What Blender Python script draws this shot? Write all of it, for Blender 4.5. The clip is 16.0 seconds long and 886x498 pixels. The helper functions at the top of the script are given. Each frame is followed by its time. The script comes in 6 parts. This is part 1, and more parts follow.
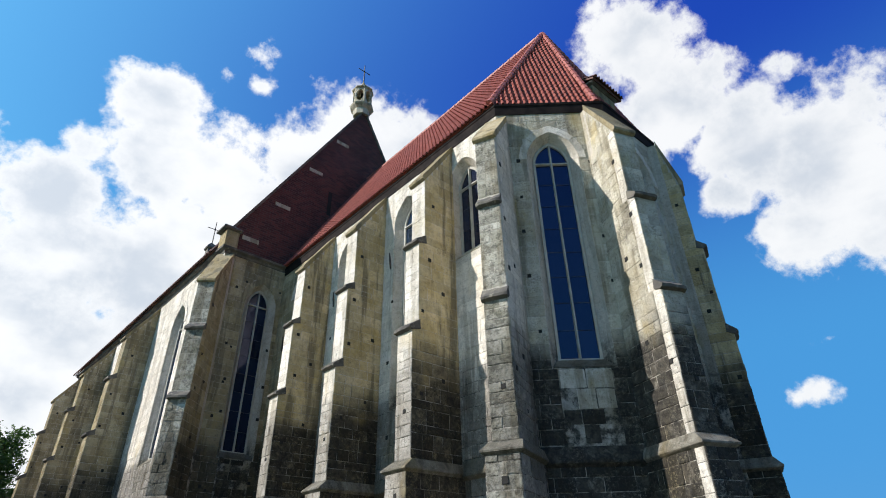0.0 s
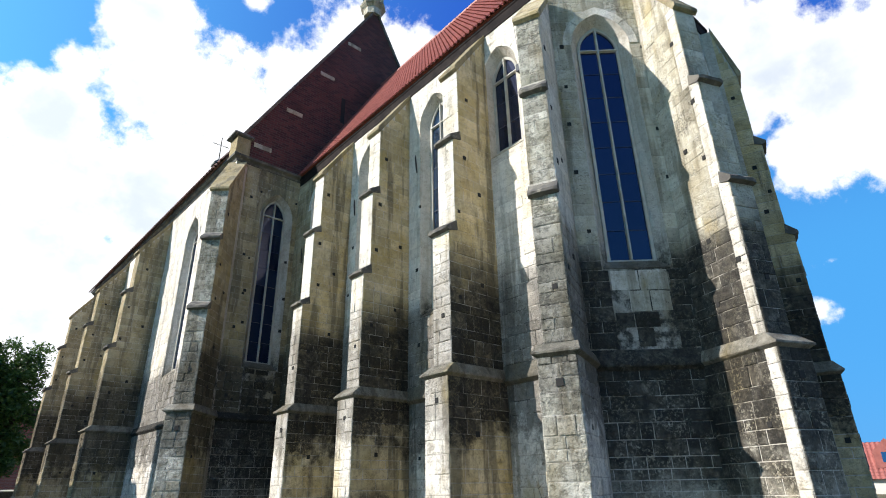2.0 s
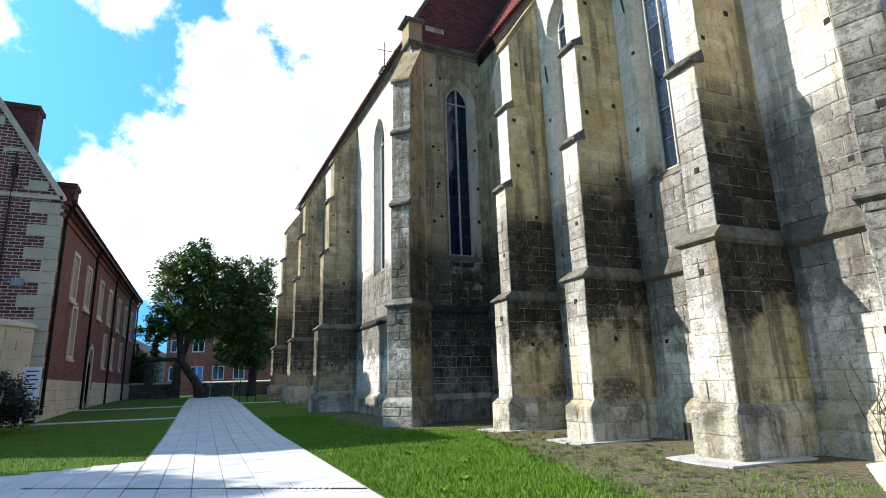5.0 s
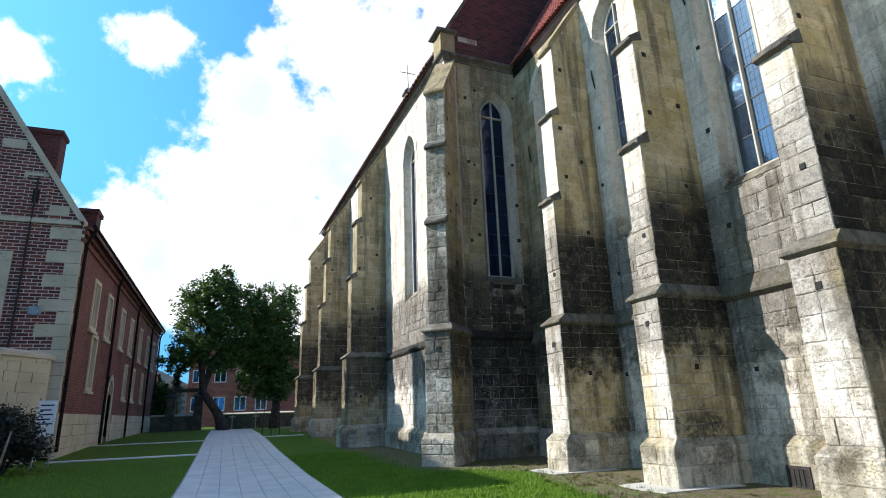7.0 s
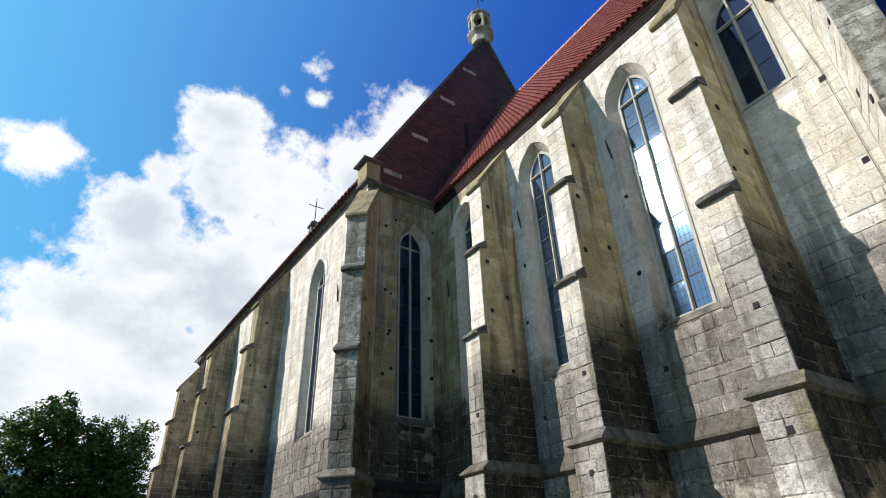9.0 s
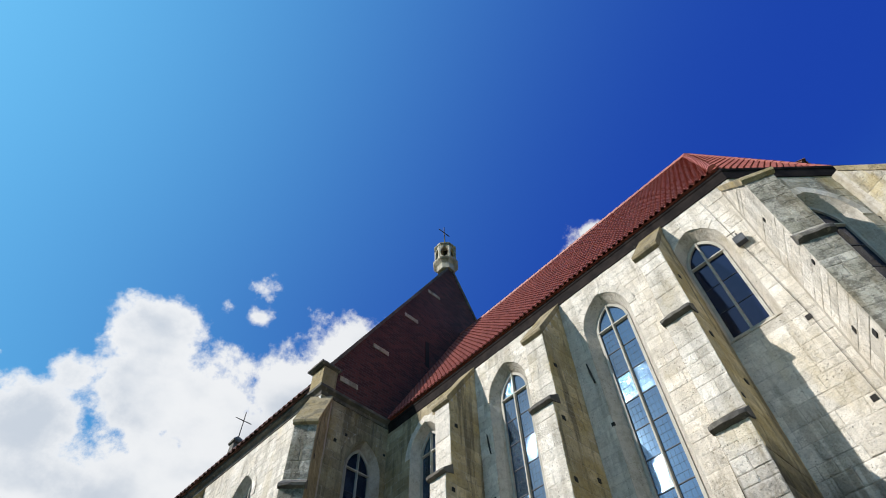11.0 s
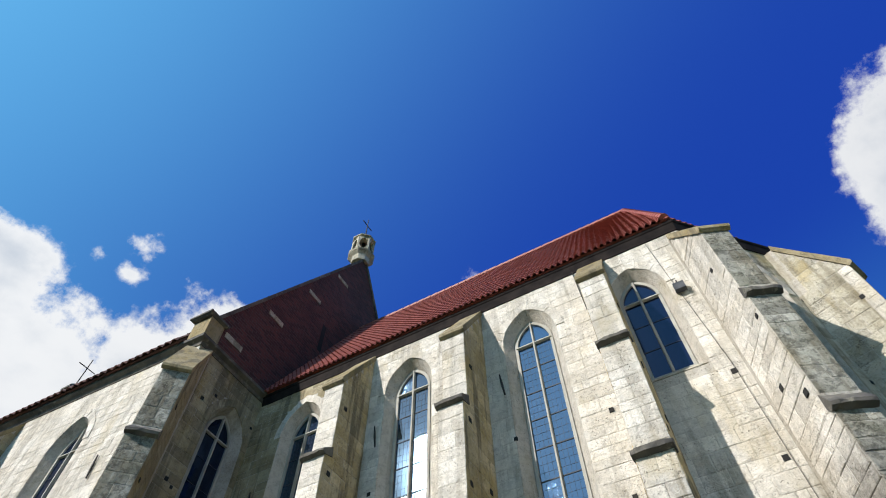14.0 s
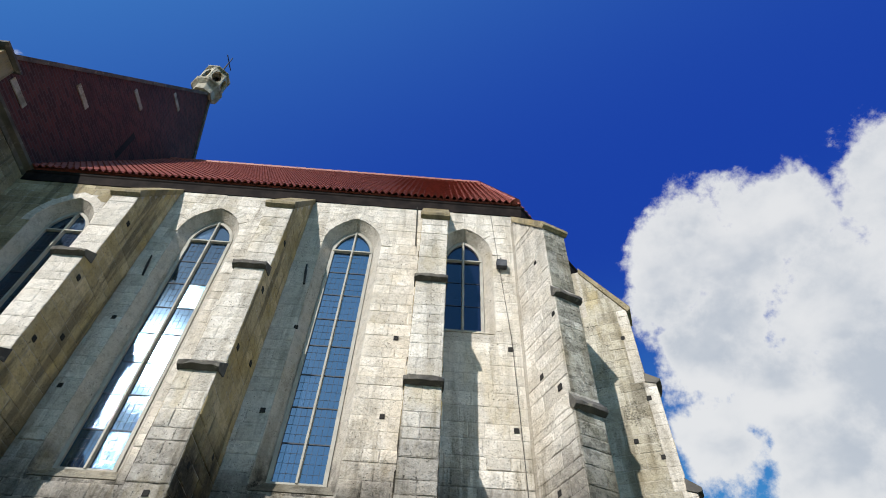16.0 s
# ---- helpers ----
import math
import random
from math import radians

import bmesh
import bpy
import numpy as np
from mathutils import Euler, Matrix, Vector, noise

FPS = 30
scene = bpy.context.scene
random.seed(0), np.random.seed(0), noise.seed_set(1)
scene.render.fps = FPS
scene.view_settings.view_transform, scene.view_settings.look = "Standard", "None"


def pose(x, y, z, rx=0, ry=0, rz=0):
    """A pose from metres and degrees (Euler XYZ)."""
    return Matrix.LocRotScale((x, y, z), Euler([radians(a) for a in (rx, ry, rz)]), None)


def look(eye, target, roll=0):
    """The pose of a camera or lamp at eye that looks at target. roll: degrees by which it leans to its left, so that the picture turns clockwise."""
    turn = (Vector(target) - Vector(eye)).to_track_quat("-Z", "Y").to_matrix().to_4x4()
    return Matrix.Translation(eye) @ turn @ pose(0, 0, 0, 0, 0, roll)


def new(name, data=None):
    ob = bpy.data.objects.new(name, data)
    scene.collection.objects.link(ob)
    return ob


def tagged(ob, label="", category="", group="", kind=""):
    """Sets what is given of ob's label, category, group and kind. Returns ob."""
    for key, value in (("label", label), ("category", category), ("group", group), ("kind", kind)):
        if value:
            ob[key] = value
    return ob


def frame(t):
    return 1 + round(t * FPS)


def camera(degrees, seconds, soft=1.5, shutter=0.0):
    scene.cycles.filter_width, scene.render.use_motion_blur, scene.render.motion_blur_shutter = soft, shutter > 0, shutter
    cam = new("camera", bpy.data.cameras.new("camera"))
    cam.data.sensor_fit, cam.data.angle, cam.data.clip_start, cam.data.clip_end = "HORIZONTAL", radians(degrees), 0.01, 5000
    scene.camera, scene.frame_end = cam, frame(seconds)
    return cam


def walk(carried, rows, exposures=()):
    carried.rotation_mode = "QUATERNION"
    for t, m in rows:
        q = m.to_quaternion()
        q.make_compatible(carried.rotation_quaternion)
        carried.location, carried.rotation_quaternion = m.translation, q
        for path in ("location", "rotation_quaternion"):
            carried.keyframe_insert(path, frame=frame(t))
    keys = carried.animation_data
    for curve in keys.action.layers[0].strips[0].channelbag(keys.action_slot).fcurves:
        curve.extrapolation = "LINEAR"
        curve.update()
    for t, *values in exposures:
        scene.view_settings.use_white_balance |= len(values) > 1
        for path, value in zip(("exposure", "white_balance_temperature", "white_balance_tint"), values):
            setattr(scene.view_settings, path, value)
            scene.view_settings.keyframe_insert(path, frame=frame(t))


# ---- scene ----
cam = camera(76.7, 16.0, soft=1.0)
PATH = [
    (0, (0.173, -0.035, 1.528), (1.316, 1.239, 2.562), -1.2),
    (0.5, (0.167, 0.399, 1.536), (1.337, 1.698, 2.506), -1.0),
    (1, (0.319, 0.818, 1.477), (1.52, 2.15, 2.362), -1.3),
    (1.5, (0.387, 1.228, 1.51), (1.598, 2.578, 2.352), -1.4),
    (2, (0.427, 1.647, 1.5), (1.636, 3.028, 2.294), -1.1),
    (2.5, (0.476, 2.088, 1.458), (1.668, 3.524, 2.176), -1.5),
    (3, (0.504, 2.504, 1.447), (1.625, 4.031, 2.088), -1.4),
    (3.5, (0.495, 2.924, 1.442), (1.542, 4.536, 1.996), -1.5),
    (4, (0.518, 3.328, 1.438), (1.435, 5.037, 1.926), -2.1),
    (4.5, (0.455, 3.706, 1.474), (1.275, 5.472, 1.932), -1.9),
    (7, (0.312, 5.854, 1.715), (1.005, 7.646, 2.272), -2.0),
    (7.5, (0.285, 6.339, 1.686), (0.995, 8.096, 2.326), -2.1),
    (8, (0.185, 6.735, 1.638), (0.94, 8.42, 2.407), -2.0),
    (8.5, (0.02, 7.18, 1.648), (0.884, 8.751, 2.534), -2.0),
    (9, (-0.012, 7.636, 1.634), (0.952, 9.057, 2.659), -2.0),
    (9.5, (-0.167, 8.046, 1.658), (0.822, 9.278, 2.884), -1.7),
    (10, (-0.173, 8.49, 1.695), (0.744, 9.526, 3.139), -2.1),
    (12.5, (0.027, 10.352, 1.647), (0.8, 11.121, 3.324), -2.3),
    (13, (0.187, 10.62, 1.713), (0.974, 11.357, 3.397), -2.2),
    (13.5, (0.272, 10.926, 1.785), (1.133, 11.593, 3.461), -1.3),
    (14, (0.402, 11.176, 1.836), (1.374, 11.711, 3.5), -0.7),
    (14.5, (0.529, 11.433, 1.859), (1.581, 11.808, 3.518), 0.6),
    (15, (0.595, 11.658, 1.847), (1.7, 11.879, 3.499), 1.9),
    (15.5, (0.764, 11.825, 1.809), (1.934, 11.909, 3.429), 2.4),
    (16, (0.872, 12.061, 1.724), (2.17, 12.023, 3.245), 3.0),
]
walk(cam, [(t, look(eye, target, roll)) for t, eye, target, roll in PATH],
     exposures=[(0, 0.43), (1, 0.60), (2, 0.79), (3, 0.94), (3.5, 1.02), (4.5, 0.98), (7, 0.86), (8, 0.70), (9, 0.40), (10, 0.24), (12.5, 0.22), (14.5, 0.25), (16, 0.14)])

# ---- world, sun, exposure ----
SUN_AZ, SUN_EL = radians(29.5), radians(33)   # azimuth from -x towards +y
SUN_DIR = Vector((-math.cos(SUN_AZ) * math.cos(SUN_EL), math.sin(SUN_AZ) * math.cos(SUN_EL), math.sin(SUN_EL)))
sun_data = bpy.data.lights.new("sun", "SUN")
sun_data.energy, sun_data.angle, sun_data.color = 5.0, radians(0.53), (1.0, 0.955, 0.905)
sun = new("sun", sun_data)
sun.matrix_world = look(SUN_DIR * 200, (0, 0, 0))


class Nodes:
    """Small helper to write node trees."""

    def __init__(self, tree):
        self.tree, self.n, self.l = tree, tree.nodes, tree.links

    def add(self, kind, **attrs):
        node = self.n.new(kind)
        if "operation" in attrs:
            node.operation = attrs["operation"]
        if "use_clamp" in attrs:
            node.use_clamp = attrs["use_clamp"]
        if "interpolation_type" in attrs:
            node.interpolation_type, node.clamp = attrs["interpolation_type"], True
        if "data_type" in attrs:
            node.data_type, node.blend_type = attrs["data_type"], attrs["blend_type"]
        if "sky_type" in attrs:
            node.sky_type, node.sun_disc = attrs["sky_type"], False
        return node

    def put(self, socket, value):
        if isinstance(value, bpy.types.NodeSocket):
            self.l.new(value, socket)
        elif isinstance(value, tuple) and socket.type == "RGBA" and len(value) == 3:
            socket.default_value = (*value, 1)
        else:
            socket.default_value = value

    def math(self, op, a, b=0.0, c=0.0, clamp=False):
        node = self.add("ShaderNodeMath", operation=op, use_clamp=clamp)
        for i, v in enumerate((a, b, c)):
            self.put(node.inputs[i], v)
        return node.outputs[0]

    def vmath(self, op, a, b=(0, 0, 0)):
        node = self.add("ShaderNodeVectorMath", operation=op)
        self.put(node.inputs[0], a)
        self.put(node.inputs[1], b)
        return node.outputs["Value"] if op in ("DOT_PRODUCT", "LENGTH") else node.outputs[0]

    def ramp(self, v, a, b, lo=0.0, hi=1.0, smooth=True):
        node = self.add("ShaderNodeMapRange", interpolation_type="SMOOTHSTEP" if smooth else "LINEAR", clamp=True)
        for key, value in (("Value", v), ("From Min", a), ("From Max", b), ("To Min", lo), ("To Max", hi)):
            self.put(node.inputs[key], value)
        return node.outputs[0]

    def noise(self, vec, scale, detail=4.0, rough=0.55, dist=0.0):
        node = self.add("ShaderNodeTexNoise")
        self.put(node.inputs["Vector"], vec)
        for key, value in (("Scale", scale), ("Detail", detail), ("Roughness", rough), ("Distortion", dist)):
            node.inputs[key].default_value = value
        return node.outputs[0]

    def mix(self, f, a, b, mode="MIX"):
        node = self.add("ShaderNodeMix", data_type="RGBA", blend_type=mode)
        self.put(node.inputs[0], f)
        self.put(node.inputs[6], a)
        self.put(node.inputs[7], b)
        return node.outputs[2]

    def sep(self, v):
        node = self.add("ShaderNodeSeparateXYZ")
        self.put(node.inputs[0], v)
        return node.outputs

    def scale(self, v, s):
        return self.vmath("MULTIPLY", v, s)


def make_sky():
    world = bpy.data.worlds.new("sky")
    scene.world = world
    world.use_nodes = True
    t = Nodes(world.node_tree)
    t.n.clear()
    sky = t.add("ShaderNodeTexSky", sky_type="NISHITA", sun_disc=False)
    sky.sun_elevation = SUN_EL
    sky.sun_rotation = math.atan2(SUN_DIR.x, SUN_DIR.y)
    sky.air_density, sky.dust_density, sky.ozone_density = 1.0, 2.0, 4.0
    way = t.vmath("NORMALIZE", t.add("ShaderNodeTexCoord").outputs["Generated"])
    # cumulus heaps: (azimuth from +y towards +x, height, angular radius), degrees
    heaps = CLOUDS
    wob = t.noise(way, 9.0, 6.0, 0.55)
    field = None
    for az, el, rad, flat, dens in heaps:
        a, e = radians(az), radians(el)
        c = Vector((math.sin(a) * math.cos(e), math.cos(a) * math.cos(e), math.sin(e)))
        d = t.vmath("SUBTRACT", way, tuple(c))
        d = t.vmath("MULTIPLY", d, (1, 1, flat))
        dist = t.math("DIVIDE", t.vmath("LENGTH", d), 2 * math.sin(radians(rad) / 2))
        f = t.math("SUBTRACT", dens, dist)
        field = f if field is None else t.math("MAXIMUM", field, f)
    fine = t.noise(way, 30.0, 9.0, 0.65)
    f = t.math("ADD", field, t.math("MULTIPLY", t.math("SUBTRACT", wob, 0.5), 1.5))
    f = t.math("ADD", f, t.math("MULTIPLY", t.math("SUBTRACT", fine, 0.5), 0.95))
    mask = t.ramp(f, -0.02, 0.34)
    thick = t.ramp(f, 0.05, 0.9)
    shade = t.noise(t.scale(way, (1, 1, 1.6)), 5.5, 5.0, 0.5)
    body = t.mix(t.math("MULTIPLY", thick, t.ramp(shade, 0.38, 0.62), clamp=True), (0.97, 0.985, 1.0), (0.64, 0.70, 0.78))
    blue = t.add("ShaderNodeHueSaturation")
    blue.inputs["Saturation"].default_value = 1.5
    blue.inputs["Value"].default_value = 1.0
    t.put(blue.inputs["Color"], sky.outputs[0])
    bg_sky = t.add("ShaderNodeBackground")
    # clear air pales towards the sun and deepens away from it
    facing = t.vmath("DOT_PRODUCT", way, tuple(SUN_DIR))
    toward = t.ramp(facing, -0.15, 0.97, smooth=False)
    toward = t.math("POWER", toward, 2.5)
    height = t.ramp(t.sep(way)[2], 0.30, 0.75)
    far_blue = t.mix(height, (0.055, 0.25, 0.54), (0.010, 0.045, 0.35))
    deep = t.mix(toward, far_blue, (0.15, 0.55, 0.88))
    deep = t.mix(t.ramp(facing, 0.88, 0.998), deep, (0.62, 0.82, 0.97))
    t.put(bg_sky.inputs[0], t.mix(0.94, t.mix(1.0, blue.outputs[0], (0.12, 0.12, 0.15), "MULTIPLY"), deep))
    bg_sky.inputs[1].default_value = 1.0
    bg_cloud = t.add("ShaderNodeBackground")
    t.put(bg_cloud.inputs[0], body)
    t.put(bg_cloud.inputs[1], t.ramp(toward, 0.0, 0.45, 0.74, 0.82, False))
    mix = t.add("ShaderNodeMixShader")
    t.put(mix.inputs[0], t.math("MULTIPLY", mask, 0.97))
    t.l.new(bg_sky.outputs[0], mix.inputs[1])
    t.l.new(bg_cloud.outputs[0], mix.inputs[2])
    t.l.new(mix.outputs[0], t.add("ShaderNodeOutputWorld").inputs[0])



# cumulus heaps: azimuth from +y towards +x, height, angular radius (degrees), flattening
CLOUDS = [
    (8.5, 36, 6.0, 1.0, 1), (15, 36, 6.0, 1.0, 1), (4, 26, 7.5, 1.0, 1), (20, 32, 7.5, 1.0, 1), (12, 26, 10.0, 1.0, 1), (26, 34, 7.5, 1.0, 1), (31, 38.5, 6.0, 1.0, 1),
    (0, 20, 9.0, 1.1, 1), (-5, 16, 9.0, 1.2, 1), (9, 14, 13.0, 1.0, 1), (-12, 13, 7.5, 1.5, 1), (28, 24, 14.0, 1.0, 1), (-22, 16, 9.0, 1.5, 1),
    (2, 35.2, 3.4, 1.3, 0.75), (-9.5, 33.5, 5.0, 1.4, 0.75), (-20, 29, 6.0, 1.5, 0.6), (17.4, 44.9, 2.8, 1.2, 0.48), (16.4, 47.8, 7.0, 0.8, 0.10), (13.8, 45.0, 5.5, 1.0, 0.08), (30, 41.5, 5.5, 1.0, 1), (36.5, 40.5, 5.5, 1.0, 1), (24.5, 38.5, 5.0, 1.0, 1), (7.4, 40, 4.5, 1.0, 1), (1.5, 30, 5.0, 1.0, 1), (69.5, 52.6, 1.5, 1.0, 1),
    (69.5, 47, 5.5, 0.8, 1), (71, 41, 6.0, 1.0, 1), (77, 35, 6.0, 1.0, 1), (84, 32, 7.5, 1.0, 1), (80, 26.5, 5.0, 1.1, 1), (74, 32, 3.5, 1.0, 0.9), (75, 13.5, 5.0, 1.8, 0.32), (78, 17.5, 4.5, 2.2, 0.34), (84, 40, 4.5, 1.6, 0.45), (85, 26, 5.0, 1.0, 0.9),
    (128, 44.5, 6.0, 1.0, 1), (136, 44.5, 6.0, 1.0, 1), (121.5, 43.5, 4.0, 1.0, 1), (122, 28, 4.5, 1.0, 1), (130, 25, 6.0, 1.0, 1), (124, 36, 5.5, 1.0, 1), (132, 43, 5.5, 1.0, 1), (137, 36, 8.0, 1.0, 1), (151, 41, 7.0, 1.0, 1), (127, 38, 5.0, 1.0, 1), (122, 42, 5.0, 1.0, 0.9), (137, 30, 9.0, 1.1, 1), (128, 31, 6.0, 1.1, 1), (152, 32, 11.0, 1.0, 1),
    # heaps out of view, added to fill the shade and whiten window reflections
    (-57, 38, 8.5, 1.0, 1.2), (-49, 38, 8.5, 1.0, 1.2), (-50, 45, 7.0, 1.0, 1), (-60, 44, 5.0, 1.0, 1), (-57, 44, 6.5, 1.0, 1), (-58, 31, 6.5, 1.0, 1.1), (-43, 35, 6.0, 1.0, 1), (-110, 22, 11.0, 1.2, 1), (-125, 60, 13.0, 1.0, 1), (-95, 68, 11.0, 1.0, 1), (-160, 11, 8.0, 1.4, 1),
]
make_sky()


# ---- materials ----
def material(name, build, rough=0.85, metal=0.0):
    mat = bpy.data.materials.new(name)
    mat.use_nodes = True
    t = Nodes(mat.node_tree)
    t.n.clear()
    out = t.add("ShaderNodeOutputMaterial")
    b = t.add("ShaderNodeBsdfPrincipled")
    b.inputs["Roughness"].default_value = rough
    b.inputs["Metallic"].default_value = metal
    t.l.new(b.outputs[0], out.inputs[0])
    t.bsdf, t.out = b, out
    build(t)
    return mat


def bump(t, height, dist=0.02, strength=1.0):
    node = t.add("ShaderNodeBump")
    node.inputs["Strength"].default_value = strength
    node.inputs["Distance"].default_value = dist
    t.put(node.inputs["Height"], height)
    t.l.new(node.outputs[0], t.bsdf.inputs["Normal"])


OCHRE = ((0.47, 0.38, 0.22), (0.61, 0.51, 0.33), (0.44, 0.33, 0.145))
PALE = ((0.58, 0.535, 0.465), (0.70, 0.655, 0.585), (0.56, 0.505, 0.42))


GREY = ((0.40, 0.37, 0.30), (0.54, 0.505, 0.42), (0.40, 0.355, 0.255))
BROWN = ((0.32, 0.265, 0.165), (0.45, 0.385, 0.255), (0.25, 0.195, 0.10))
MOSS = ((0.27, 0.26, 0.215), (0.44, 0.42, 0.36), (0.19, 0.18, 0.13))


def stone_nodes(t, tone=1.0, soot=1.0, island=False, hue=OCHRE, joint=False, low=(2.2, 3.1, 0.0), rot=0.4):
    pos = t.add("ShaderNodeNewGeometry").outputs["Position"]
    rnd = t.add("ShaderNodeNewGeometry").outputs["Random Per Island"] if island else t.add("ShaderNodeObjectInfo").outputs["Random"]
    z = t.sep(pos)[2]
    clean = t.ramp(z, 6.0, 9.0, 1.0, 0.50 if hue is PALE else 1.0)
    broad = t.noise(pos, 0.32, 3.0)
    mid = t.noise(pos, 1.3, 6.0, 0.6)
    fine = t.noise(pos, 9.0, 8.0, 0.65)
    streak = t.noise(t.scale(pos, (2.4, 2.4, 0.22)), 1.0, 5.0, 0.6)
    tint = lambda k: tuple(c * tone for c in hue[k])
    col = t.mix(rnd, tint(0), tint(1))
    col = t.mix(t.ramp(mid, 0.35, 0.75), col, tint(2))
    col = t.mix(t.math("MULTIPLY", t.ramp(streak, 0.50, 0.62), t.math("MULTIPLY", clean, 0.80 if hue in (OCHRE, BROWN) else 0.62)), col, (0.15, 0.125, 0.08))
    col = t.mix(t.math("MULTIPLY", t.ramp(fine, 0.52, 0.64), t.math("MULTIPLY", clean, 0.32)), col, (0.22, 0.20, 0.16))
    # stone by stone and patch by patch the surface differs
    own = t.ramp(t.math("FRACT", t.math("MULTIPLY", rnd, 13.7)), 0.0, 1.0, 0.82 if hue is not PALE else 0.90, 1.12, False)
    patch = t.ramp(t.noise(pos, 5.0, 12.0, 0.78), 0.43, 0.52, 0.55 if hue is MOSS else t.ramp(z, 5.0, 8.5, 0.82, 0.92), 1.10)
    col = t.mix(1.0, col, t.math("MULTIPLY", own, patch), "MULTIPLY")
    grime = t.ramp(t.noise(t.scale(pos, (1, 1, 0.55)), 0.75, 7.0, 0.62), 0.50, 0.70)
    col = t.mix(t.math("MULTIPLY", grime, t.math("MULTIPLY", clean, 0.45)), col, (0.22, 0.175, 0.095))
    # yellow algae in damp patches
    damp = t.math("MULTIPLY", t.ramp(t.noise(t.scale(pos, (1, 1, 0.45)), 1.0, 6.0, 0.6), 0.55, 0.68), t.math("MULTIPLY", clean, 0.0 if hue is MOSS else 0.42))
    col = t.mix(damp, col, (0.42 * tone, 0.31 * tone, 0.10 * tone))
    # old soot crust: a belt with ragged edges, patchy stone by stone
    zz = t.math("ADD", z, t.math("MULTIPLY", t.math("SUBTRACT", broad, 0.5), 2.2))
    zz = t.math("ADD", zz, t.math("MULTIPLY", t.math("SUBTRACT", mid, 0.5), 1.7))
    zz = t.math("ADD", zz, t.math("MULTIPLY", t.math("SUBTRACT", rnd, 0.5), 0.22))
    rag = t.math("ADD", zz, t.math("MULTIPLY", t.math("SUBTRACT", t.noise(pos, 2.6, 7.0, 0.68), 0.5), 2.2))
    belt = t.math("MULTIPLY", t.ramp(zz, 7.7, 6.3), t.ramp(rag, low[0], low[1], low[2], 1.0))
    worn = t.ramp(t.noise(pos, 4.5, 7.0, 0.62), 0.50, 0.68)
    wear = t.math("MULTIPLY", worn, t.ramp(rnd, 0.35, 1.0, 0.05, 0.28))
    f = t.math("MULTIPLY", belt, t.math("SUBTRACT", 0.95, wear), clamp=True)
    foot = t.math("MULTIPLY", t.ramp(t.math("ABSOLUTE", t.math("SUBTRACT", zz, 0.75)), 0.75, 0.1), t.ramp(t.noise(pos, 1.1, 6.0, 0.65), 0.46, 0.60))
    f = t.math("MAXIMUM", f, t.math("MULTIPLY", foot, 0.80))
    # the crust has flaked off in specks, most of all near the ground
    speck = t.math("MULTIPLY", t.ramp(t.noise(pos, 15.0, 8.0, 0.72), 0.51, 0.60), t.ramp(t.noise(pos, 1.7, 5.0, 0.6), 0.40, 0.60))
    f = t.math("MULTIPLY", f, t.math("SUBTRACT", 1.0, t.math("MULTIPLY", speck, t.ramp(z, 4.4, 1.6, 0.22, 0.80))))
    flake = t.noise(pos, 6.5, 8.0, 0.68)
    crust = t.mix(t.ramp(t.math("ADD", flake, t.math("MULTIPLY", t.math("SUBTRACT", rnd, 0.5), 0.22)), 0.42, 0.68), (0.008, 0.0075, 0.0075), (0.050, 0.042, 0.033))
    if joint:
        f = t.math("MULTIPLY", f, t.ramp(t.noise(pos, 3.4, 6.0, 0.66), 0.40, 0.58, 0.25, 0.97))
    col = t.mix(t.math("MULTIPLY", f, soot), col, crust)
    # pitted, frost-eaten faces, more of them near the foot
    eaten = t.ramp(t.math("ADD", t.noise(pos, 1.6, 4.0, 0.6), t.ramp(z, 5.5, 1.2, -0.03, 0.04)), 0.50, 0.62)
    pit = t.noise(t.scale(pos, (1, 1, 1.4)), 17.0, 5.0, 0.62)
    holes = t.math("ADD", t.math("MULTIPLY", t.ramp(pit, 0.35, 0.30), 0.4 + 0.6 * rot), t.math("MULTIPLY", t.ramp(pit, 0.50, 0.44), t.math("MULTIPLY", t.math("MULTIPLY", eaten, clean), 0.65 * rot)), clamp=True)
    small = t.math("MULTIPLY", t.ramp(t.noise(pos, 26.0, 4.0, 0.6), 0.375, 0.335), t.ramp(t.noise(pos, 1.2, 4.0, 0.6), 0.42, 0.60, 0.15, 1.0))
    holes = t.math("MAXIMUM", holes, small)
    col = t.mix(t.math("MULTIPLY", holes, 0.80), col, (0.040, 0.036, 0.028))
    # hairline cracks
    vein = t.math("ABSOLUTE", t.math("SUBTRACT", t.noise(pos, 1.15, 7.0, 0.62, 0.6), 0.5))
    crack = t.math("MULTIPLY", t.ramp(vein, 0.0075, 0.002), t.ramp(t.noise(pos, 0.9, 2.0), 0.50, 0.60))
    col = t.mix(t.math("MULTIPLY", crack, 0.22), col, (0.05, 0.043, 0.033))
    t.put(t.bsdf.inputs["Base Color"], col)
    t.bsdf.inputs["Specular IOR Level"].default_value = 0.25
    bump(t, t.math("SUBTRACT", t.math("ADD", fine, t.math("MULTIPLY", t.noise(pos, 34.0, 6.0, 0.7), 0.35)), t.math("ADD", t.math("MULTIPLY", holes, 0.5), t.math("MULTIPLY", crack, 0.1))), 0.045)


